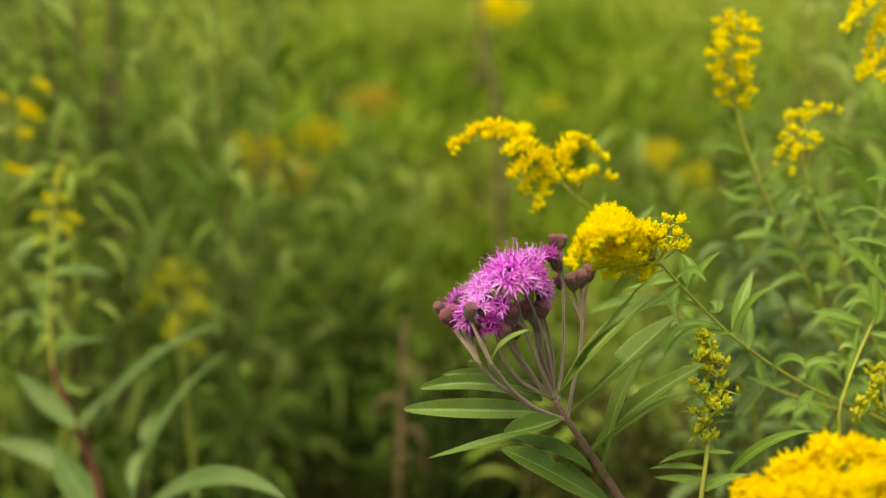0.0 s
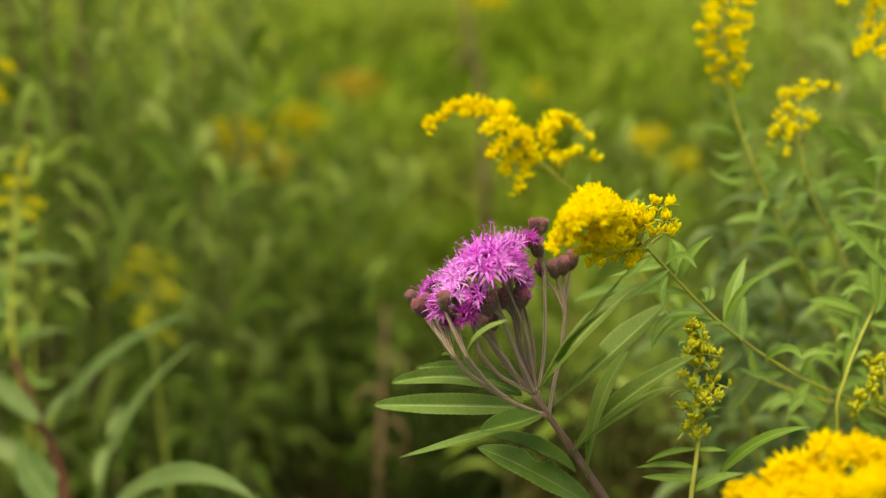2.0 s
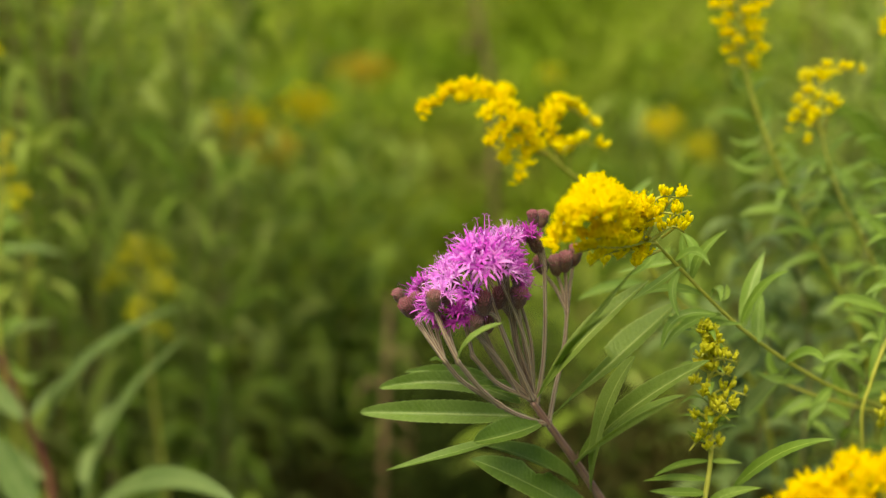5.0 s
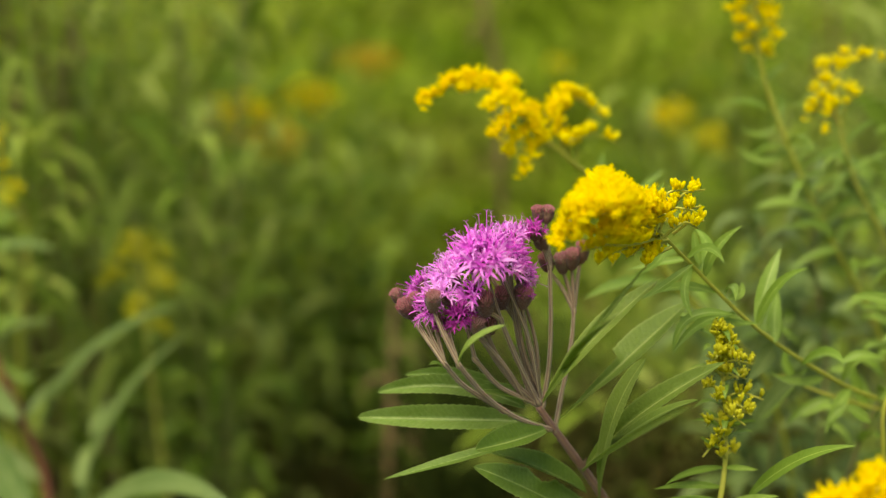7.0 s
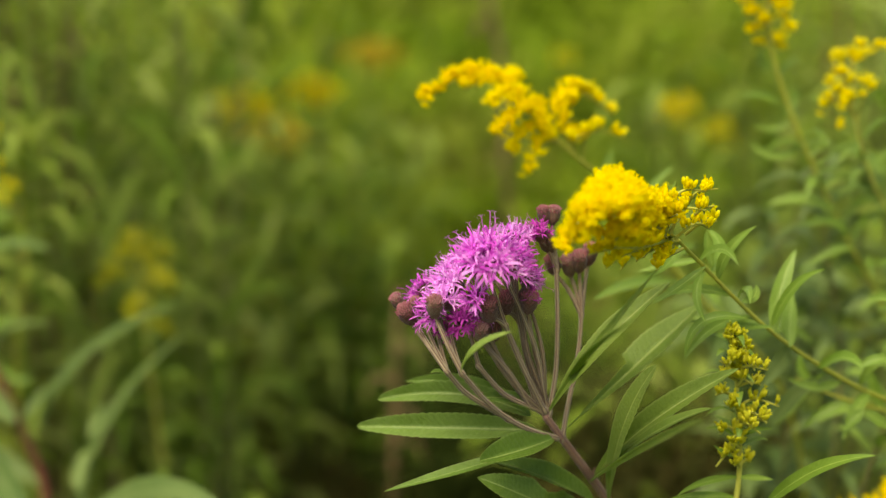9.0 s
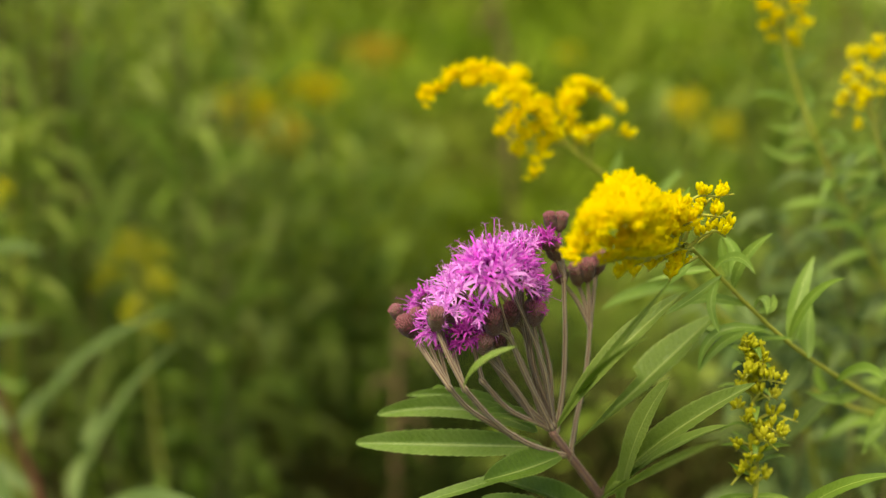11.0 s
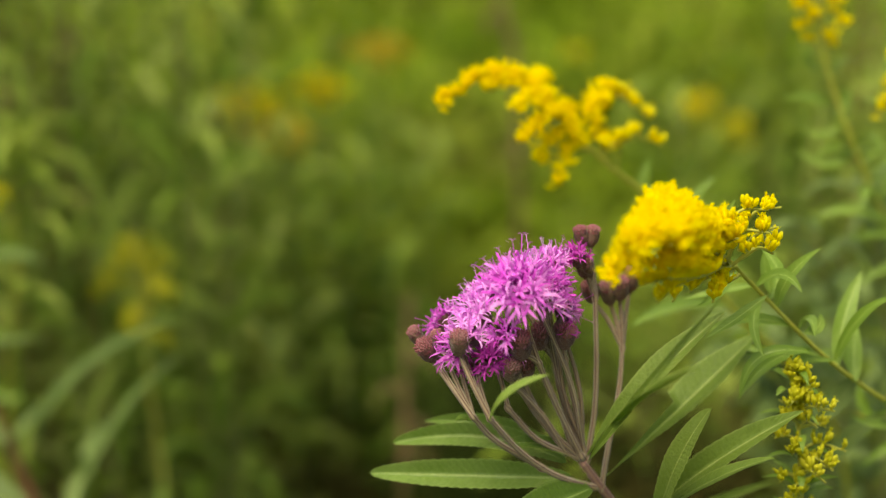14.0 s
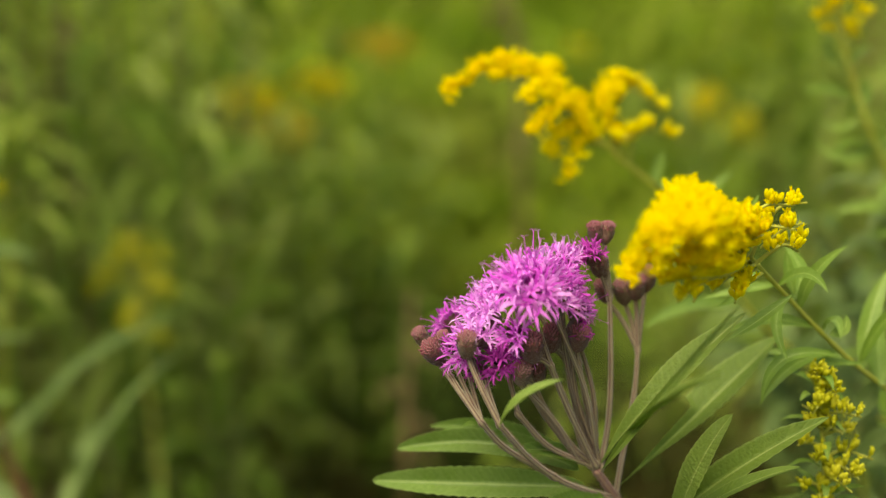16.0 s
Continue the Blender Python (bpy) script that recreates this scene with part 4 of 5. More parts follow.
goldenrod("goldenrod with drooping golden yellow branches", [(0.45, 0.95, 0), (0.42, 0.88, 0.7), (0.3018, 0.7318, 1.1835), (0.2929, 0.7418, 1.2546), (0.2807, 0.7452, 1.2948), (0.2705, 0.7494, 1.3148)],
    [((0.2807, 0.7452, 1.2948), (0.2619, 0.7405, 1.2965), (0.2373, 0.7310, 1.2759)), ((0.2895, 0.7460, 1.2747), (0.2705, 0.7396, 1.2682), (0.2477, 0.7301, 1.2480)), ((0.2860, 0.7475, 1.2814), (0.2689, 0.7475, 1.2814), (0.2535, 0.7360, 1.2516)),
     ((0.2773, 0.7473, 1.3048), (0.2637, 0.7480, 1.3081), (0.2484, 0.7431, 1.2848)), ((0.2929, 0.7425, 1.2580), (0.2773, 0.7367, 1.2549), (0.2567, 0.7252, 1.2490)), ((0.2773, 0.7480, 1.3081), (0.2776, 0.7590, 1.3116), (0.2657, 0.7576, 1.2811)), ((0.2895, 0.7460, 1.2747), (0.2735, 0.7336, 1.2883), (0.2583, 0.7257, 1.2754))],
    15, 0.0014, (), (0.4, 0.9, 14, 0.03, 0.006), size=0.0036, thick=0.0045, opened=0.8)

# young one in green bud in front
young = [(0.20, 0.66, 0), (0.15, 0.64, 0.6), (0.1255, 0.5524, 1.0563), (0.1283, 0.5562, 1.0839), (0.1273, 0.5600, 1.1114), (0.1242, 0.5632, 1.1360)]
goldenrod("young goldenrod with clusters of closed yellow-green buds", young,
    [((0.1255, 0.5618, 1.1294), (0.1236, 0.5628, 1.1339), (0.1209, 0.5634, 1.1371), 0.0034), ((0.1255, 0.5615, 1.1280), (0.1238, 0.5610, 1.1353), (0.1252, 0.5608, 1.1390), 0.0034), ((0.1266, 0.5613, 1.1224), (0.1291, 0.5562, 1.1269), (0.1359, 0.5530, 1.1264), 0.0034),
     ((0.1266, 0.5611, 1.1211), (0.1228, 0.5609, 1.1254), (0.1193, 0.5614, 1.1275), 0.0034), ((0.1273, 0.5595, 1.1087), (0.1329, 0.5581, 1.1120), (0.1422, 0.5556, 1.1100), 0.0034),
     ((0.1276, 0.5583, 1.1034), (0.1314, 0.5533, 1.1086), (0.1359, 0.5487, 1.1062), 0.0034), ((0.1278, 0.5581, 1.0977), (0.1231, 0.5560, 1.1019), (0.1197, 0.5535, 1.0999), 0.0034), ((0.1283, 0.5571, 1.0880), (0.1228, 0.5539, 1.0921), (0.1178, 0.5510, 1.0883), 0.0034), ((0.1261, 0.5609, 1.1254), (0.1268, 0.5592, 1.1316), (0.1280, 0.5578, 1.1348), 0.0034), ((0.1271, 0.5602, 1.1171), (0.1284, 0.5569, 1.1210), (0.1312, 0.5546, 1.1195), 0.0034), ((0.1273, 0.5592, 1.1074), (0.1244, 0.5542, 1.1128), (0.1224, 0.5518, 1.1113), 0.0034), ((0.1278, 0.5576, 1.0950), (0.1248, 0.5534, 1.0994), (0.1233, 0.5508, 1.0969), 0.0034), ((0.1258, 0.5618, 1.1294), (0.1277, 0.5587, 1.1340), (0.1286, 0.5552, 1.1322), 0.0034), ((0.1253, 0.5625, 1.1328), (0.1239, 0.5594, 1.1371), (0.1220, 0.5590, 1.1401), 0.0034), ((0.1266, 0.5616, 1.1237), (0.1229, 0.5556, 1.1293), (0.1203, 0.5533, 1.1278), 0.0034), ((0.1266, 0.5616, 1.1237), (0.1306, 0.5583, 1.1273), (0.1321, 0.5546, 1.1245), 0.0034), ((0.1278, 0.5587, 1.1004), (0.1291, 0.5516, 1.1052), (0.1332, 0.5480, 1.1028), 0.0034),
     ((0.1263, 0.5610, 1.1190), (0.1221, 0.5586, 1.1220), (0.1193, 0.5570, 1.1214), 0.0032), ((0.1267, 0.5607, 1.1165), (0.1315, 0.5583, 1.1195), (0.1347, 0.5567, 1.1189), 0.0032), ((0.1271, 0.5602, 1.1128), (0.1217, 0.5584, 1.1148), (0.1181, 0.5572, 1.1144), 0.0032), ((0.1276, 0.5587, 1.1020), (0.1336, 0.5569, 1.1050), (0.1376, 0.5557, 1.1044), 0.0032), ((0.1280, 0.5574, 1.0925), (0.1256, 0.5550, 1.0955), (0.1240, 0.5534, 1.0949), 0.0032), ((0.1282, 0.5565, 1.0860), (0.1306, 0.5547, 1.0880), (0.1322, 0.5535, 1.0876), 0.0032), ((0.1283, 0.5564, 1.0850), (0.1265, 0.5546, 1.0880), (0.1253, 0.5534, 1.0874), 0.0032)],
    16, 0.0009, [((0.1283, 0.5557, 1.0813), (0.1143, 0.5497, 1.0822), (0.1020, 0.5412, 1.0807), .003), ((0.1280, 0.5549, 1.0728), (0.1133, 0.5505, 1.0761), (0.0981, 0.5445, 1.0771), .0032), ((0.1274, 0.5538, 1.0675), (0.1146, 0.5492, 1.0700), (0.1008, 0.5437, 1.0731), .0042),
     ((0.1278, 0.5557, 1.0813), (0.1337, 0.5519, 1.0827), (0.1396, 0.5480, 1.0837), .0025), ((0.1263, 0.5566, 1.0966), (0.1206, 0.5538, 1.1020), (0.1126, 0.5510, 1.1030), .0017), ((0.1276, 0.5568, 1.0973), (0.1330, 0.5545, 1.1011), (0.1389, 0.5517, 1.1027), .0022), ((0.1265, 0.5551, 1.0898), (0.1209, 0.5509, 1.0936), (0.1162, 0.5488, 1.0977), .002), ((0.1271, 0.5535, 1.0617), (0.1351, 0.5491, 1.0694), (0.1467, 0.5421, 1.0752), .005), ((0.1381, 0.5564, 1.0678), (0.1511, 0.5367, 1.0924), (0.1692, 0.5242, 1.1038), .0058)],
    (0.66, 0.99, 16, 0.012, 0.0028), mats=(GOLD_GREEN, GOLD_GREEN), size=0.0026, thick=0.0024, opened=0.15, start=0.35, step=0.0013, spread=0.002)

# close, out of focus
dome = [(0.2, 0.53, 0), (0.18, 0.52, 0.6), (0.1460, 0.4335, 1.0887), (0.1412, 0.4329, 1.1099)]
rng = random.Random(7)
tufts = []
for lump, big in (((0.1229, 0.4337, 1.1137), 1), ((0.1354, 0.4357, 1.1230), 1.0), ((0.1505, 0.4325, 1.1320), 1.15), ((0.1690, 0.4365, 1.1268), 1.1), ((0.1409, 0.4249, 1.1202), 1.1), ((0.1598, 0.4245, 1.1182), 1.2), ((0.1286, 0.4278, 1.1099), 1), ((0.1804, 0.4403, 1.1207), 1), ((0.1526, 0.4320, 1.1057), 1), ((0.1169, 0.3977, 1.1267), 1.1), ((0.1263, 0.3934, 1.1306), 1.1), ((0.1380, 0.3938, 1.1325), 1.1), ((0.1488, 0.3942, 1.1345), 1.1)):
    for i in range(7):
        ang = i * 1.05 + rng.uniform(-0.4, 0.4)
        o = V((math.cos(ang), math.sin(ang) * 0.7, 0)) * 0.0075 * big
        tufts.append((V(lump) - V((0, -0.004, 0.016)), V(lump) + o * 0.6 + V((0, 0, 0.001)), V(lump) + o * 1.2 - V((0, 0, 0.004))))
goldenrod("goldenrod with a full rounded deep yellow flower top", dome, tufts, 17, 0.0014, (), None, mats=(GOLD_DEEP, GOLD_DEEP), size=0.0027, step=0.001, thick=0.0058, opened=0.95, start=0.35, spread=0.003)
goldenrod("goldenrod with a leaning yellow-green budding tip", [(0.33, 0.7, 0), (0.3, 0.68, 0.6), (0.2550, 0.6001, 1.0448), (0.2320, 0.5980, 1.0832), (0.2246, 0.5987, 1.1106)],
    [((0.2305, 0.5986, 1.0861), (0.2174, 0.5957, 1.0917), (0.2110, 0.5882, 1.0853), 0.0042), ((0.2311, 0.5980, 1.0832), (0.2200, 0.5936, 1.0864), (0.2118, 0.5872, 1.0805), 0.0042), ((0.2274, 0.5991, 1.0982), (0.2200, 0.5969, 1.1020), (0.2153, 0.5900, 1.0937), 0.0042),
     ((0.2256, 0.5984, 1.1046), (0.2223, 0.5984, 1.1092), (0.2182, 0.5915, 1.1008), 0.0042), ((0.2320, 0.5974, 1.0804), (0.2364, 0.5980, 1.0832), (0.2393, 0.5968, 1.0775), 0.0042), ((0.2276, 0.6017, 1.1005), (0.2320, 0.6023, 1.1033), (0.2364, 0.6004, 1.0947), 0.0042)],
    18, 0.0012, (), (0.5, 0.8, 6, 0.03, 0.006), mats=(GOLD_GREEN, GOLD_GREEN), size=0.003, thick=0.004, opened=0.3, start=0.15, step=0.0011)

def leafy_stem(label, stem, leaves, seed, r=0.0011):
    """A goldenrod stem without flowers, with chosen leaves (base, mid, tip, width)."""
    return goldenrod(label, stem, (), seed, r, leaves)


leafy_stem("slim goldenrod stem with spaced narrow green leaves", [(0.3600, 0.7200, 0.0000), (0.3300, 0.7000, 0.6000), (0.2056, 0.5983, 1.0847), (0.2091, 0.6012, 1.0982), (0.2176, 0.6098, 1.1148), (0.2267, 0.6180, 1.1293), (0.2375, 0.6272, 1.1486), (0.2469, 0.6365, 1.1681), (0.2505, 0.6428, 1.1977)],
    [((0.2199, 0.6128, 1.1289), (0.2057, 0.6141, 1.1347), (0.1930, 0.6142, 1.1356), 0.0059),
     ((0.2252, 0.6147, 1.1379), (0.2176, 0.6157, 1.1422), (0.2084, 0.6145, 1.1370), 0.0044),
     ((0.2176, 0.6100, 1.1156), (0.2116, 0.6107, 1.1191), (0.2066, 0.6100, 1.1156), 0.0035),
     ((0.2270, 0.6138, 1.1336), (0.2250, 0.6175, 1.1509), (0.2282, 0.6208, 1.1662), 0.0050),
     ((0.2329, 0.6172, 1.1495), (0.2190, 0.6203, 1.1639), (0.2028, 0.6232, 1.1775), 0.0059),
     ((0.2383, 0.6209, 1.1668), (0.2220, 0.6221, 1.1726), (0.2087, 0.6218, 1.1712), 0.0030),
     ((0.2264, 0.6129, 1.1292), (0.2294, 0.6150, 1.1394), (0.2282, 0.6175, 1.1509), 0.0044),
     ((0.2140, 0.6080, 1.1061), (0.2205, 0.6089, 1.1104), (0.2252, 0.6087, 1.1096), 0.0027),
     ((0.2116, 0.6061, 1.0974), (0.2131, 0.6089, 1.1104), (0.2190, 0.6138, 1.1336), 0.0035),
     ((0.2294, 0.6150, 1.1394), (0.2383, 0.6138, 1.1336), (0.2456, 0.6120, 1.1249), 0.0047),
     ((0.2235, 0.6120, 1.1249), (0.2323, 0.6117, 1.1234), (0.2412, 0.6114, 1.1220), 0.0041),
     ((0.2411, 0.6225, 1.1986), (0.2290, 0.6239, 1.2049), (0.2182, 0.6234, 1.2029), 0.0029),
     ((0.2405, 0.6230, 1.2009), (0.2329, 0.6250, 1.2100), (0.2264, 0.6256, 1.2129), 0.0026),
     ((0.2393, 0.6175, 1.1750), (0.2305, 0.6196, 1.1851), (0.2232, 0.6204, 1.1888), 0.0041)], 71, 0.00055)
leafy_stem("low leaning goldenrod stem with few leaves", [(0.4200, 0.8000, 0.0000), (0.3800, 0.7800, 0.6000), (0.2525, 0.6548, 1.0620), (0.2347, 0.6507, 1.0668), (0.2162, 0.6468, 1.0722), (0.1974, 0.6382, 1.0802), (0.1802, 0.6347, 1.0876), (0.1693, 0.6309, 1.0940)],
    [((0.2162, 0.6468, 1.0722), (0.2108, 0.6488, 1.0815), (0.2092, 0.6511, 1.0924), 0.0051),
     ((0.1974, 0.6382, 1.0802), (0.1859, 0.6373, 1.0756), (0.1750, 0.6356, 1.0680), 0.0050),
     ((0.1802, 0.6347, 1.0876), (0.1737, 0.6364, 1.0954), (0.1737, 0.6383, 1.1045), 0.0043),
     ((0.2330, 0.6460, 1.0685), (0.2377, 0.6441, 1.0598), (0.2456, 0.6432, 1.0552), 0.0051)], 72, 0.0006)

leafy_stem("broad-leaved dark green plant between the goldenrods", [(0.5000, 1.1500, 0.0000), (0.4800, 1.1200, 0.6000), (0.3580, 0.9280, 1.0484), (0.3566, 0.9400, 1.1052), (0.3557, 0.9521, 1.1620), (0.3539, 0.9670, 1.2320), (0.3513, 0.9781, 1.2844)],
    [((0.3564, 0.9330, 1.1202), (0.3233, 0.9417, 1.1613), (0.2901, 0.9488, 1.1946), 0.0186, LEAF_MEADOW),
     ((0.3498, 0.9560, 1.2284), (0.3299, 0.9588, 1.2413), (0.3113, 0.9635, 1.2638), 0.0115, LEAF_MEADOW),
     ((0.3631, 0.9606, 1.1056), (0.3312, 0.9651, 1.1270), (0.3038, 0.9677, 1.1391), 0.0137, LEAF_MEADOW),
     ((0.3564, 0.9459, 1.1808), (0.3388, 0.9482, 1.1916), (0.3166, 0.9491, 1.1959), 0.0106, LEAF_MEADOW),
     ((0.3476, 0.9422, 1.1635), (0.3609, 0.9468, 1.1851), (0.3786, 0.9532, 1.2154), 0.0150, LEAF_MEADOW),
     ((0.3729, 0.9753, 1.0789), (0.3473, 0.9782, 1.0925), (0.3193, 0.9792, 1.0971), 0.0130, LEAF_MEADOW)], 73, 0.0012)

# leafy stems at the side
for seed, stem in ((31, [(0.24, 0.82, 0), (0.235, 0.8, 0.6), (0.2168, 0.6678, 1.0266), (0.2268, 0.6576, 1.0752), (0.2361, 0.6540, 1.1063), (0.2483, 0.6515, 1.1427), (0.2607, 0.6593, 1.1793)]),
                   (32, [(0.5, 1.05, 0), (0.45, 1.0, 0.6), (0.3188, 0.7671, 1.0612), (0.2743, 0.7682, 1.1145), (0.2507, 0.7694, 1.1443), (0.2309, 0.7698, 1.1701)]),
                   (33, [(0.3, 1.1, 0), (0.28, 1.05, 0.6), (0.2160, 0.8019, 0.9843), (0.2240, 0.8118, 1.0308), (0.2160, 0.8216, 1.0772), (0.2081, 0.8307, 1.1198)]),
                   (35, [(0.42, 1.0, 0), (0.4, 0.95, 0.6), (0.2811, 0.7010, 1.0387), (0.2535, 0.7096, 1.0791), (0.2604, 0.7210, 1.1330), (0.2709, 0.7417, 1.1820)]),
                   (36, [(0.3, 1.0, 0), (0.3, 0.98, 0.6), (0.2294, 0.7547, 1.0029), (0.2331, 0.7671, 1.0612), (0.2257, 0.7779, 1.1122), (0.2238, 0.7865, 1.1522)]),
                   (37, [(0.27, 1.1, 0), (0.26, 1.05, 0.6), (0.2282, 0.8870, 0.9039), (0.2238, 0.8981, 0.9558), (0.2149, 0.9073, 0.9991), (0.2127, 0.9128, 1.0251)]),
                   (38, [(0.36, 1.15, 0), (0.35, 1.1, 0.6), (0.2961, 0.9357, 0.8922), (0.2821, 0.9492, 0.9559), (0.2728, 0.9589, 1.0015), (0.2705, 0.9666, 1.0379)]),
                   (34, [(0.45, 1.2, 0), (0.42, 1.1, 0.6), (0.3000, 0.8491, 0.9658), (0.2916, 0.8621, 1.0272), (0.3000, 0.8752, 1.0887), (0.3152, 0.9053, 1.1343)])):
    rng = random.Random(seed)
    plant = thing("goldenrod", stem[0], "leafy green goldenrod stem without flowers", "wildflower", "goldenrods")
    line = spline(stem, 10)
    geo = Geo()
    tube(geo, line, 0.0016, 0.0008, 7)
    part("stem", geo, STEM_MEADOW, plant)
    stem_leaves(plant, line, 0.35, 1.0, 34, 0.06 if seed > 36 else 0.036, 0.014 if seed > 36 else 0.0068, rng, LEAF_SAGE if seed in (33, 34, 36, 37, 38) else LEAF_GOLD)

# ---- meadow behind ----
# dark red stem with long leaves
rng = random.Random(41)
red = thing("meadow_plant", (-0.2, 1.06, 0), "tall meadow plant with dark red stem and long leaves", "wild plant")
line = spline([(-0.2, 1.06, 0), (-0.22, 1.04, 0.6), (-0.2788, 0.9279, 0.8558), (-0.2849, 0.9386, 0.9059), (-0.2998, 0.9463, 0.9423), (-0.3147, 0.9540, 0.9787), (-0.3221, 0.9579, 0.9969)], 8)
geo = Geo()
tube(geo, line, 0.004, 0.0028, 8)
part("stem", geo, STEM_RED, red)
for base, mid, tip, width in [
    ((-0.2868, 0.9463, 0.9423), (-0.2459, 0.9383, 1.0008), (-0.1707, 0.9172, 1.0458), 0.014), ((-0.2518, 0.9150, 0.8914), (-0.2253, 0.9198, 0.9618), (-0.1654, 0.9132, 1.0272), 0.012), ((-0.2138, 0.8018, 0.9356), (-0.1496, 0.7322, 0.9933), (-0.0951, 0.6920, 0.9962), 0.0175),
    ((-0.2465, 0.8037, 0.9415), (-0.2720, 0.8366, 0.9505), (-0.3039, 0.8990, 0.9538), 0.022), ((-0.2931, 0.9203, 0.9583), (-0.3274, 0.9539, 0.9700), (-0.3704, 1.0070, 0.9770), 0.017), ((-0.3184, 0.9570, 0.9924), (-0.3020, 0.9426, 1.0190), (-0.2640, 0.9255, 1.0300), 0.007),
    ((-0.3248, 0.9919, 1.0605), (-0.3021, 0.9744, 1.0743), (-0.2637, 0.9442, 1.0767), 0.012), ((-0.3295, 0.9939, 1.0698), (-0.3370, 0.9782, 1.0925), (-0.3450, 0.9461, 1.0855), 0.014), ((-0.3239, 0.9724, 1.0169), (-0.3417, 0.9666, 1.0379), (-0.3540, 0.9358, 1.0369), 0.014),
    ((-0.2858, 0.9376, 0.9013), (-0.3438, 0.9623, 0.9212), (-0.3789, 0.9444, 0.9332), 0.018),
    ((-0.2942, 0.9298, 0.9547), (-0.2808, 0.9431, 0.9693), (-0.2753, 0.9549, 0.9769), 0.008), ((-0.2407, 0.9173, 0.9464), (-0.2396, 0.9396, 0.9551), (-0.2396, 0.9611, 0.9596), 0.010), ((-0.2436, 0.8909, 0.9190), (-0.2448, 0.9139, 0.9306), (-0.2397, 0.9361, 0.9391), 0.012)]:
    geo = Geo()
    leaf(geo, base, mid, tip, width, (-0.3, -0.6, 0.8), 0.35, 14, 2, 0.0, 0.06, rng, twist=0.4)
    part("leaf", geo, LEAF_SAGE, red)

# blurred goldenrods, nearer and farther
def far_goldenrod(label, top, reach, count, size, seed, mats=(GOLD_BUD, GOLD), lean=0.0, height=0.12):
    p = V(top)
    foot = (p[0] + lean, p[1] + 0.05, 0)
    stem = [foot, (p[0] + lean * 0.5, p[1] + 0.03, p[2] * 0.6), p - V((-lean * 0.1, 0, height)), p]
    line = spline(stem, 10)
    plant, line = goldenrod(label, stem, [(a, b, c - V((0, 0, reach * 0.35))) for a, b, c in spire(line, 1 - 0.33 * 0.8, count, reach, seed)], seed, 0.0016, (), (0.45, 0.8, 10, 0.05, 0.009),
                            mats=mats, size=size, step=size * 0.9, thick=size * 1.6, opened=0.9)
    return plant


goldenrod("goldenrod with loose level yellow branches among green leaves", [(-0.4600, 1.1600, 0.0000), (-0.4600, 1.1400, 0.6000), (-0.4322, 1.0782, 1.0818), (-0.4363, 1.0910, 1.1419), (-0.4373, 1.1016, 1.1920), (-0.4322, 1.1112, 1.2371)],
    [((-0.4373, 1.0990, 1.1795), (-0.3912, 1.1020, 1.1940), (-0.3584, 1.1006, 1.1870)),
     ((-0.4373, 1.1027, 1.1970), (-0.4066, 1.1053, 1.2095), (-0.3902, 1.1041, 1.2035)),
     ((-0.4373, 1.0947, 1.1595), (-0.4015, 1.0978, 1.1740), (-0.3820, 1.0965, 1.1680)),
     ((-0.4363, 1.0899, 1.1369), (-0.4015, 1.0918, 1.1459), (-0.3697, 1.0907, 1.1404)),
     ((-0.4353, 1.1048, 1.2070), (-0.3861, 1.1048, 1.2070), (-0.3579, 1.1022, 1.1945)),
     ((-0.4322, 1.1091, 1.2271), (-0.3810, 1.1080, 1.2221), (-0.3564, 1.1059, 1.2120)),
     ((-0.4373, 1.0963, 1.1670), (-0.4117, 1.0993, 1.1810), (-0.3963, 1.0986, 1.1780))], 51, 0.0016, (), (0.4, 0.8, 12, 0.05, 0.009), size=0.0042, step=0.0042, thick=0.0055, opened=0.8, start=0.66, spread=0.03)
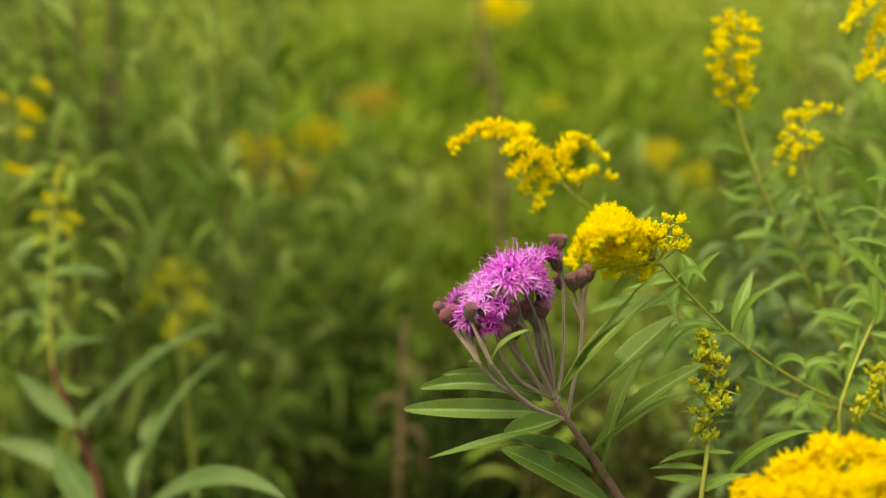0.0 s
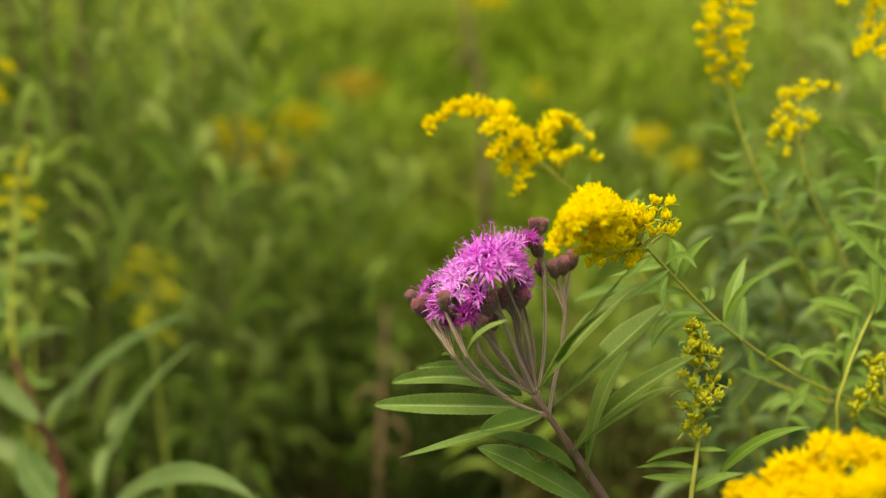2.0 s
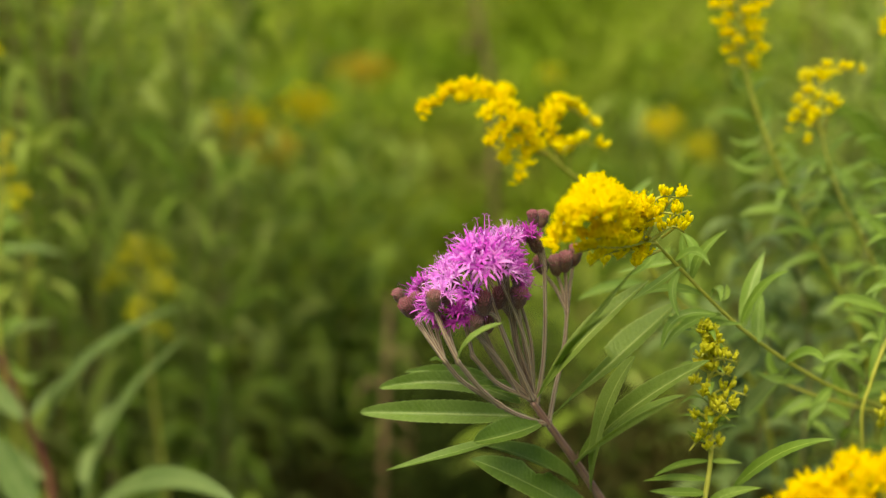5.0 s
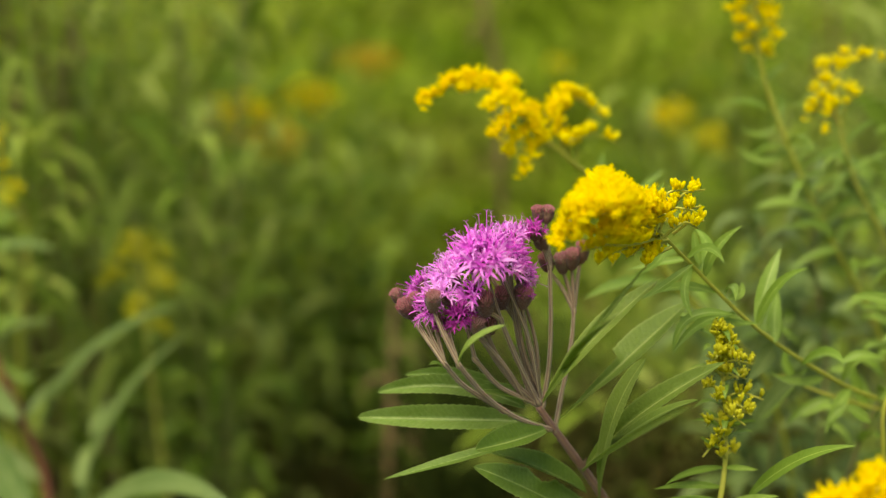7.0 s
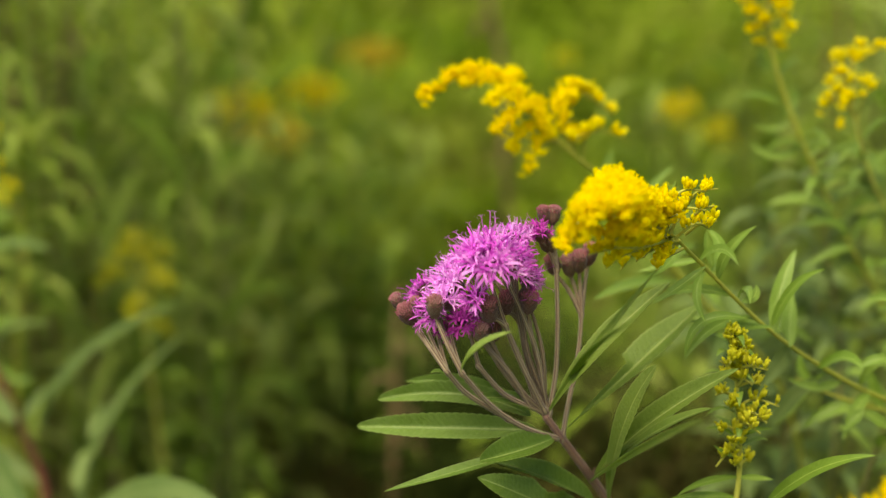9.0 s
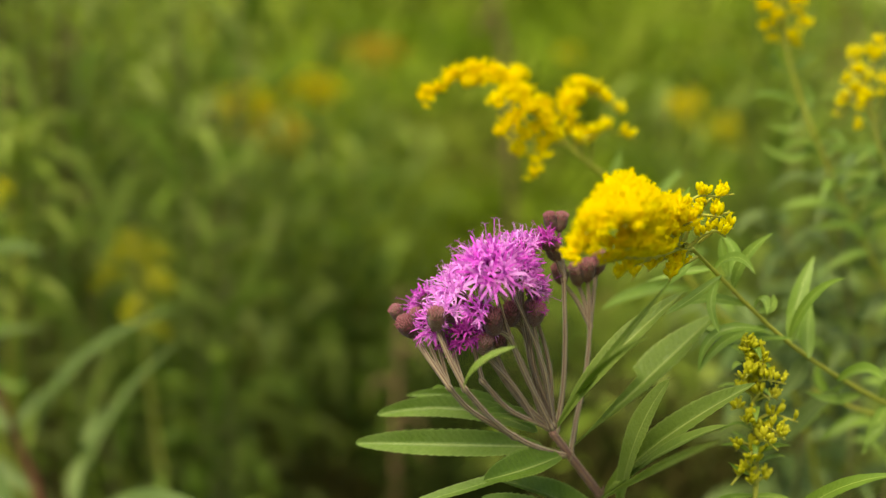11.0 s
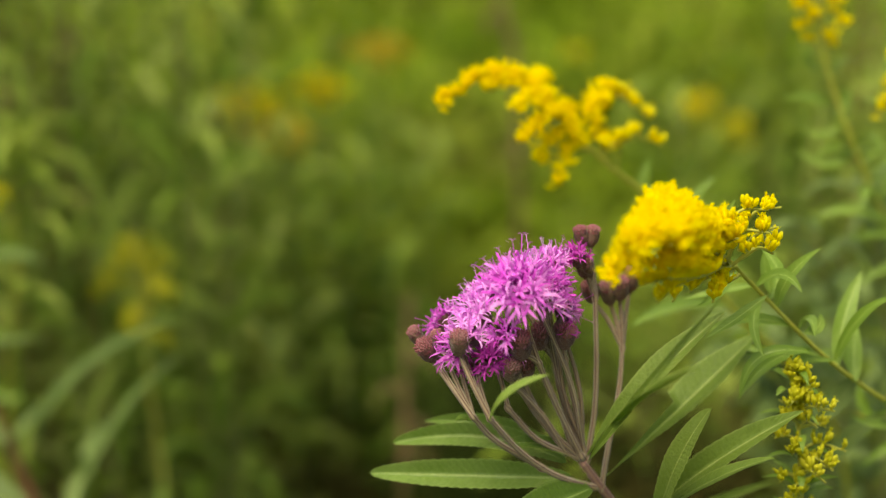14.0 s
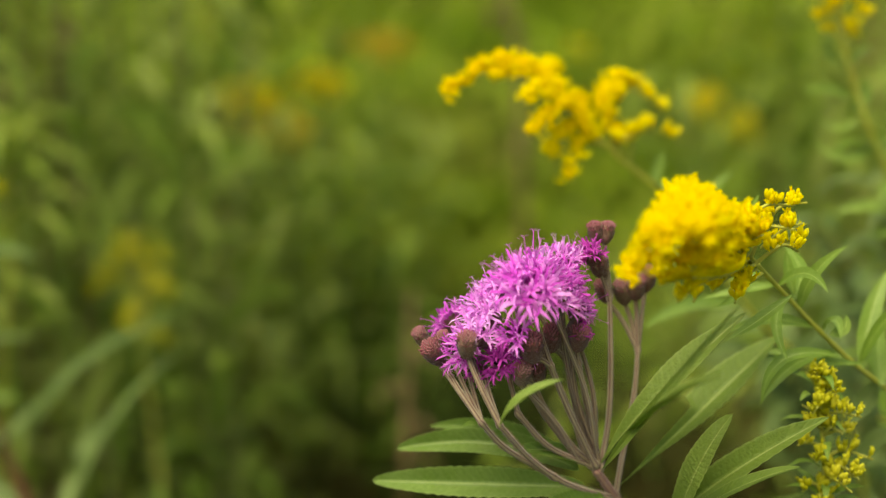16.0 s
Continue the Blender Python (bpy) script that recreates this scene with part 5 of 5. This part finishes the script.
goldenrod("thin goldenrod with small yellow flower tips and pale leaves", [(-0.2800, 1.0200, 0.0000), (-0.3000, 1.0000, 0.6000), (-0.3221, 0.9589, 1.0015), (-0.3249, 0.9686, 1.0470), (-0.3221, 0.9782, 1.0925), (-0.3203, 0.9860, 1.1290), (-0.3147, 0.9923, 1.1586)],
    [((-0.3193, 0.9874, 1.1358), (-0.3184, 0.9894, 1.1449), (-0.3124, 0.9922, 1.1581)),
     ((-0.3203, 0.9845, 1.1221), (-0.3240, 0.9860, 1.1290), (-0.3314, 0.9868, 1.1326)),
     ((-0.3212, 0.9821, 1.1108), (-0.3277, 0.9836, 1.1176), (-0.3380, 0.9829, 1.1144)),
     ((-0.3212, 0.9807, 1.1039), (-0.3165, 0.9816, 1.1085), (-0.3100, 0.9804, 1.1026)),
     ((-0.3203, 0.9855, 1.1267), (-0.3165, 0.9868, 1.1326), (-0.3128, 0.9862, 1.1299)),
     ((-0.3212, 0.9831, 1.1153), (-0.3138, 0.9836, 1.1176), (-0.2998, 0.9826, 1.1130)),
     ((-0.3221, 0.9792, 1.0971), (-0.3277, 0.9797, 1.0994), (-0.3324, 0.9790, 1.0962))], 52, 0.0012,
    [((-0.3240, 0.9734, 1.0698), (-0.3138, 0.9744, 1.0743), (-0.2998, 0.9738, 1.0716), 0.0074),
     ((-0.3249, 0.9705, 1.0561), (-0.3324, 0.9720, 1.0629), (-0.3463, 0.9713, 1.0598), 0.0074),
     ((-0.3240, 0.9666, 1.0379), (-0.3277, 0.9690, 1.0493), (-0.3296, 0.9710, 1.0584), 0.0112),
     ((-0.3240, 0.9642, 1.0265), (-0.3417, 0.9659, 1.0343), (-0.3566, 0.9637, 1.0242), 0.0084),
     ((-0.3231, 0.9599, 1.0060), (-0.3138, 0.9623, 1.0174), (-0.2989, 0.9635, 1.0233), 0.0084),
     ((-0.3231, 0.9753, 1.0789), (-0.3296, 0.9768, 1.0857), (-0.3408, 0.9771, 1.0871), 0.0074),
     ((-0.3221, 0.9773, 1.0880), (-0.3138, 0.9782, 1.0925), (-0.3021, 0.9797, 1.0994), 0.0065),
     ((-0.3231, 0.9589, 1.0015), (-0.3044, 0.9540, 0.9787), (-0.2881, 0.9550, 0.9833), 0.0065),
     ((-0.3231, 0.9797, 1.0994), (-0.3370, 0.9792, 1.0971), (-0.3556, 0.9782, 1.0925), 0.0084)], size=0.004, step=0.003, thick=0.004, opened=0.7, start=0.4, mats=(GOLD_GREEN, GOLD_BUD))
far_goldenrod("half hidden goldenrod with dull yellow plume", (-0.2560, 1.1323, 1.0477), 0.03, 11, 0.006, 53, (GOLD_GREEN, GOLD_GREEN), lean=0.03)
far_goldenrod("distant goldenrod with orange-yellow plume", (-0.2998, 1.8936, 1.0702), 0.038, 10, 0.011, 54, height=0.05)
far_goldenrod("distant goldenrod with orange-yellow plume", (-0.2170, 2.0970, 1.0651), 0.036, 10, 0.011, 55, height=0.05)
far_goldenrod("distant goldenrod with olive-yellow plume", (-0.2532, 1.8339, 1.0299), 0.05, 9, 0.011, 56, (GOLD_GREEN, GOLD_OLD), height=0.04)
far_goldenrod("distant goldenrod with faded orange plume", (-0.1616, 2.8106, 1.0557), 0.055, 10, 0.013, 57, (GOLD_GREEN, GOLD_OLD), height=0.05)
far_goldenrod("distant goldenrod with yellow plume", (0.1222, 2.6521, 1.2720), 0.045, 10, 0.013, 58, height=0.06)
far_goldenrod("distant goldenrod with yellow plume", (0.3547, 1.9917, 1.0508), 0.022, 10, 0.01, 59, height=0.05)
far_goldenrod("distant goldenrod with pale yellow plume", (0.4619, 2.1798, 0.9738), 0.04, 5, 0.009, 60, (GOLD_GREEN, GOLD_BUD), height=0.04)
far_goldenrod("distant goldenrod with pale yellow plume", (0.2667, 3.0102, 1.0328), 0.03, 5, 0.01, 61, (GOLD_GREEN, GOLD_BUD), height=0.04)

# small-leaved stems beside the red-stemmed plant
for seed, stem in ((81, [(-0.4700, 1.2800, 0.0000), (-0.4700, 1.2600, 0.5500), (-0.4407, 1.1530, 0.9527), (-0.4296, 1.1762, 1.0620), (-0.4184, 1.1960, 1.1549), (-0.4212, 1.2145, 1.2423)]),
                   (82, [(-0.4000, 1.2000, 0.0000), (-0.4000, 1.1800, 0.5500), (-0.3462, 1.0740, 0.9657), (-0.3384, 1.0891, 1.0371), (-0.3420, 1.1021, 1.0982), (-0.3358, 1.1108, 1.1390)]),
                   (83, [(-0.4200, 1.4000, 0.0000), (-0.4200, 1.3800, 0.5500), (-0.4387, 1.2760, 0.9540), (-0.4436, 1.2989, 1.0622), (-0.4357, 1.3219, 1.1704), (-0.4400, 1.3398, 1.2546)]),
                   (84, [(-0.3600, 1.4500, 0.0000), (-0.3600, 1.4300, 0.5500), (-0.3610, 1.3479, 0.9076), (-0.3663, 1.3682, 1.0032), (-0.3578, 1.3885, 1.0988), (-0.3643, 1.4048, 1.1753)])):
    rng = random.Random(seed)
    plant = thing("goldenrod", stem[0], "upright goldenrod stem crowded with small narrow leaves", "wildflower", "goldenrods")
    line = spline(stem, 10)
    geo = Geo()
    tube(geo, line, 0.0022, 0.0009, 7)
    part("stem", geo, STEM_BROWN if seed == 83 else STEM_GOLD, plant)
    stem_leaves(plant, line, 0.42, 1.0, 44, 0.062, 0.0105, rng, LEAF_TALL)

# bare stems
for pts, r, label in (([(-0.42, 1.38, 0), (-0.43, 1.36, 0.6), (-0.4067, 1.2742, 1.0421), (-0.4109, 1.2956, 1.1428), (-0.4170, 1.3095, 1.2079), (-0.4369, 1.3271, 1.2908), (-0.4502, 1.3384, 1.3440)], 0.0055, "tall brown dry stem among green plants"),
                      ([(-0.36, 1.42, 0), (-0.37, 1.4, 0.6), (-0.3796, 1.3455, 1.1367), (-0.3742, 1.3752, 1.2284), (-0.3737, 1.4065, 1.3277)], 0.005, "tall brown dry stem among green plants"),
                      ([(0.08, 1.85, 0), (0.09, 1.83, 0.6), (0.0804, 1.8009, 1.1151), (0.0620, 1.8218, 1.2134), (0.0452, 1.8479, 1.3364)], 0.0065, "tall brown dry stem among green plants"),
                      ([(-0.075, 1.42, 0), (-0.07, 1.41, 0.3), (-0.0501, 1.2952, 0.7561), (-0.0485, 1.3194, 0.8218), (-0.0463, 1.3424, 0.8821), (-0.0433, 1.3629, 0.9304)], 0.006, "short brown dead stalk in the shade"),
                      ([(0.42, 1.9, 0), (0.42, 1.88, 0.6), (0.5497, 1.7939, 1.0823), (0.5455, 1.8201, 1.2052), (0.5413, 1.8479, 1.3364)], 0.005, "tall brown dry stem among green plants")):
    stalk = thing("dry_stalk", pts[0], label, "dry stalk", "dry stalks")
    geo = Geo()
    tube(geo, spline(pts, 8), r, r * 0.45, 7)
    part("stem", geo, STEM_BROWN, stalk)
    line, rs = spline(pts, 8), random.Random(len(label) + int(r * 1e4))
    for k in range(5):
        p = line[int(len(line) * (0.35 + 0.1 * k))]
        ang = rs.uniform(0, 6.28)
        o = V((math.cos(ang), math.sin(ang), 0))
        geo = Geo()
        leaf(geo, p, p + o * 0.02 + V((0, 0, 0.004)), p + o * 0.035 - V((0, 0, 0.025)), 0.007, (0, -0.3, 1), 0.6, 8, 1, 0, 0.2, rs)
        part("dry_leaf", geo, STEM_BROWN, stalk)


def meadow_plant(seed, height, leaves, length, width, single, mat):
    """A leafy stem at the world's origin: single leaves as parts, or one foliage mesh for plants farther off."""
    rng = random.Random(seed)
    plant = thing("meadow_plant", (0, 0, 0), "green leafy meadow plant with narrow lance leaves", "wild plant", "meadow plants")
    a, b = rng.uniform(-0.06, 0.06), rng.uniform(-0.06, 0.06)
    line = spline([(0, 0, 0), (a * 0.3, b * 0.3, height * 0.5), (a, b, height)], 8)
    geo = Geo()
    tube(geo, line, 0.0035, 0.0012, 6)
    part("stem", geo, STEM_MEADOW, plant)
    geo = Geo()
    for i in range(leaves):
        k = 0.25 + 0.75 * (i + rng.random()) / leaves
        n = len(line) - 1
        j = min(n - 1, int(k * n))
        p = line[j] * (1 - (k * n - j)) + line[j + 1] * (k * n - j)
        ang = i * 2.4 + rng.uniform(-0.5, 0.5)
        o = V((math.cos(ang), math.sin(ang), 0))
        l = length * rng.uniform(0.6, 1.2) * (1.15 - 0.55 * k)
        rise = rng.uniform(0.1, 0.9)
        if single:
            geo = Geo()
        leaf(geo, p, p + o * l * 0.5 + V((0, 0, l * rise * 0.5)), p + o * l * rng.uniform(0.8, 1) + V((0, 0, l * (rise - rng.uniform(0.2, 0.8)))),
             width * rng.uniform(0.7, 1.2), (-o[0] * 0.4, -o[1] * 0.4, 1), 0.3, 7 if single else 5, 1, 0, 0, rng)
        if single:
            part("leaf", geo, mat, plant)
    if not single:
        part("foliage", geo, mat, plant)
    return plant


def tall_plant(x, y, top, seed):
    """A single stem with level or drooping lance leaves in a loose spiral."""
    rng = random.Random(900 + seed)
    plant = thing("meadow_plant", (x, y, 0), "tall leafy meadow plant with level drooping lance leaves", "wild plant", "tall meadow plants")
    a, b = rng.uniform(-0.05, 0.05), rng.uniform(-0.04, 0.04)
    line = spline([(x + a, y + b, 0), (x + a * 0.5, y + b * 0.6, top * 0.55), (x, y, top)], 10)
    geo = Geo()
    tube(geo, line, 0.0038, 0.0014, 7)
    part("stem", geo, STEM_RED if seed % 5 == 3 else STEM_MEADOW, plant)
    n, z = len(line) - 1, top * 0.42
    i = 0
    while z < top:
        j = max(1, int(np.searchsorted(line[:, 2], z)))
        p = line[min(n, j)]
        ang = i * 2.4 + rng.uniform(-0.5, 0.5)
        o = V((math.cos(ang), math.sin(ang), 0))
        l = rng.uniform(0.075, 0.125) * (1.1 - 0.35 * z / top)
        rise = rng.uniform(0.15, 0.75)
        geo = Geo()
        leaf(geo, p, p + o * l * 0.5 + V((0, 0, l * rise * 0.45)), p + o * l + V((0, 0, l * (rise - rng.uniform(0.3, 0.8)))), rng.uniform(0.011, 0.017), (-o[0] * 0.4, -o[1] * 0.4 - 0.1, 1), 0.35, 9, 1, 0, 0.05, rng, twist=rng.uniform(-0.4, 0.4))
        part("leaf", geo, LEAF_TALL, plant)
        i, z = i + 1, z + rng.uniform(0.014, 0.03)
    return plant


for x, y, top, seed in ((-0.445, 1.283, 1.325, 1), (-0.489, 1.491, 1.343, 2), (-0.390, 1.338, 1.344, 3), (-0.397, 1.540, 1.330, 4),
                        (-0.326, 1.373, 1.266, 5), (-0.394, 1.793, 1.319, 6), (-0.307, 1.514, 1.207, 7), (-0.316, 1.726, 1.241, 8),
                        (-0.242, 1.444, 1.118, 9), (-0.197, 1.582, 1.048, 11), (-0.176, 1.884, 1.027, 12), (0.421, 1.335, 1.326, 21),
                        (0.407, 1.181, 1.323, 22), (0.470, 1.630, 1.274, 23), (0.552, 1.543, 1.344, 24), (0.604, 1.844, 1.320, 25),
                        (0.170, 1.160, 0.900, 26), (0.255, 1.250, 0.960, 27), (0.090, 1.210, 0.865, 29)):
    tall_plant(x, y, top, seed)


def spot(rng, y0, y1, edge=0.2):
    y = rng.uniform(y0, y1)
    return rng.uniform(-1, 1) * (0.45 * y + edge), y


rng = random.Random(77)
NEAR = [meadow_plant(100 + i, 0.95 + 0.03 * i, 28, 0.125, 0.0155, True, LEAF_MEADOW) for i in range(4)]
FAR = [meadow_plant(200 + i, 0.95 + 0.035 * i, 40, 0.16, 0.02, False, LEAF_MEADOW) for i in range(6)]
for i in range(118):
    x, y = spot(rng, 1.18, 2.2)
    a = x / y
    if -0.1 < a < 0.07:            # a dark gap below the flower
        x += math.copysign(0.22, a + 0.015) * y
        a = x / y
    h = rng.uniform(0.76, 0.92) + (0.62 if a < 0 else 0.34) * min(1, max(0, (abs(a) - 0.06) / (0.13 if a < 0 else 0.22)))
    if 0.05 < a < 0.22:
        h *= 0.7
    m = pose(x, y, 0, rng.uniform(-6, 6), rng.uniform(-6, 6), rng.uniform(0, 360)) @ Matrix.Diagonal((1, 1, h, 1))
    if i < 4:
        NEAR[i].matrix_basis = m
    else:
        ob = copy_thing(NEAR[i % 4], m)
        ob.scale = (1, 1, h)
for i in range(180):
    x, y = spot(rng, 1.9, 3.6)
    h = rng.uniform(0.75, 1.05) + 0.02 * y
    if -0.13 < x / y < -0.02:
        h *= 0.9
    elif -0.02 < x / y < 0.24:        # lower in the open middle
        h = rng.uniform(0.9, 1.1) * (0.6 + 0.2 * (y - 1.9))
    m = pose(x, y, 0, rng.uniform(-6, 6), rng.uniform(-6, 6), rng.uniform(0, 360)) @ Matrix.Diagonal((1, 1, h, 1))
    if i < 6:
        FAR[i].matrix_basis = m
    else:
        ob = copy_thing(FAR[i % 6], m)
        ob.scale = (1, 1, h)


def sward(name, label, x1, y0, y1, count, height, size, seed, mat, clear=None, cx=0.0, edge=0.03, slope=0.0):
    """Countless leaves of the meadow, as one sheet; clear: the strip along which the camera goes."""
    rng = np.random.default_rng(seed)
    y = rng.uniform(y0, y1, count) + rng.normal(0, edge, count)
    x = cx + rng.uniform(-x1, x1, count) + rng.normal(0, edge, count)
    top = height * (0.85 + 0.2 * np.sin(x * 1.7 + y * 2.3) * np.sin(y * 1.1 - x) + 0.2 * rng.random(count))
    top *= 1 + slope * (y - y0) / (y1 - y0)
    z = top * np.sqrt(rng.random(count))
    ang, l = rng.uniform(0, 6.283, count), size * rng.uniform(0.6, 1.3, count)
    o = np.stack([np.cos(ang), np.sin(ang), np.zeros(count)], 1)
    s = np.stack([-np.sin(ang), np.cos(ang), np.zeros(count)], 1) * (l * 0.065)[:, None]
    p = np.stack([x, y, z], 1)
    rise = rng.uniform(0.2, 1.2, count)
    up = np.array([0, 0, 1.0])
    mid = p + o * (l * 0.5)[:, None] + up * (l * 0.5 * rise)[:, None]
    tip = p + o * l[:, None] + up * (l * (rise - rng.uniform(0.2, 0.9, count)))[:, None]
    quads = np.stack([p, mid + s, tip, mid - s], 1)
    stems = rng.random(count) < 0.07           # upright stems that the leaves stand on
    foot, head = p * [1, 1, 0], p * [1, 1, 0] + np.stack([s[:, 1], s[:, 0], top], 1)
    thin = s * 0.25
    quads[stems] = np.stack([foot - thin, foot + thin, head + thin * 0.5, head - thin * 0.5], 1)[stems]
    if clear:
        (half, cy0, cy1) = clear
        wobble = 0.18 * np.sin(x * 5 + y * 3) + 0.25 * rng.random(count)
        quads = quads[~((np.abs(x) < half + wobble) & (y > cy0 - wobble) & (y < cy1))]
    k = np.arange(len(quads))[:, None] * 4
    me = bpy.data.meshes.new(name)
    me.from_pydata(quads.reshape(-1, 3).tolist(), [], np.concatenate([k + [[0, 1, 3]], k + [[1, 2, 3]]]).tolist())
    me.materials.append(mat)
    return tagged(new(name, me), label, "meadow", kind="stuff")


# undergrowth whose dark colour stands in for the shade low down
sward("meadow_undergrowth", "dense brown-green undergrowth darkened for shade between the stems", 4, -2, 5, 60000, 0.5, 0.16, 1, SHADE_LEAF, edge=0.6)
sward("meadow_tall_leaves", "taller green meadow leaves round the open spot", 4, -3, 4.4, 55000, 1.12, 0.12, 4, LEAF_MEADOW, (1.1, -0.8, 4.3), edge=0.5)
# added below the view to keep sky light off the growth behind
sward("front_leaves", "unseen low green leaves that keep light off below the flowers", 1.25, -0.9, 0.95, 16000, 0.6, 0.1, 7, LEAF_MEADOW, edge=0.1)
# dry leaves added to darken the gaps; part of the shade is their colour
sward("dead_leaves", "dry brown leaves and stalks, darkened for shade below the flowers", 0.11, 1.02, 1.42, 3000, 0.86, 0.06, 8, DEAD_SHADE, cx=0.22)
sward("dead_leaves", "dry brown leaves darkened for shade in a gap between plants", 0.2, 1.45, 2.1, 2600, 0.62, 0.08, 9, DEAD_SHADE, cx=-0.04)
# added patch of dark-coloured leaves that paints shade behind the stalks
sward("shaded_leaves", "leaves and stalks coloured dark for shade behind the flower stems", 0.1, 1.28, 1.6, 1900, 0.87, 0.07, 10, SHADE_LEAF, cx=0.08)
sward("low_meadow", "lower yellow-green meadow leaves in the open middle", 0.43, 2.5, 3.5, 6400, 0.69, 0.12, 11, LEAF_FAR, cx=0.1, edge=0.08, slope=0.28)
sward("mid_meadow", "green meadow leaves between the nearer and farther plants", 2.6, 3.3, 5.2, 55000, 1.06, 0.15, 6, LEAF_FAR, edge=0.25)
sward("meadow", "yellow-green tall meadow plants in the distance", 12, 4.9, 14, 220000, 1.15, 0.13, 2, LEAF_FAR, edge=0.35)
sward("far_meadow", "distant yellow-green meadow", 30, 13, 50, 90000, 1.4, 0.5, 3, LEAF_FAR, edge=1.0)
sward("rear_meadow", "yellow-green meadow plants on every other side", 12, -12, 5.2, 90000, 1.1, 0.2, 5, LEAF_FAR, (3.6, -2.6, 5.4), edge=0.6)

geo = Geo()
N = 40
xs = [math.copysign(abs(i / N) ** 3 * 600, i) for i in range(-N, N + 1)]
geo.add([(x, y, 0.015 * math.sin(x * 3) * math.cos(y * 2.3) if abs(x) + abs(y) < 30 else 0) for y in xs for x in xs],
        [(j * (2 * N + 1) + i, j * (2 * N + 1) + i + 1, (j + 1) * (2 * N + 1) + i + 1, (j + 1) * (2 * N + 1) + i) for j in range(2 * N) for i in range(2 * N)])
ground = new("ground", geo.mesh("ground", [SOIL]))
tagged(ground, "dark meadow soil under the plants", "ground", kind="structure")
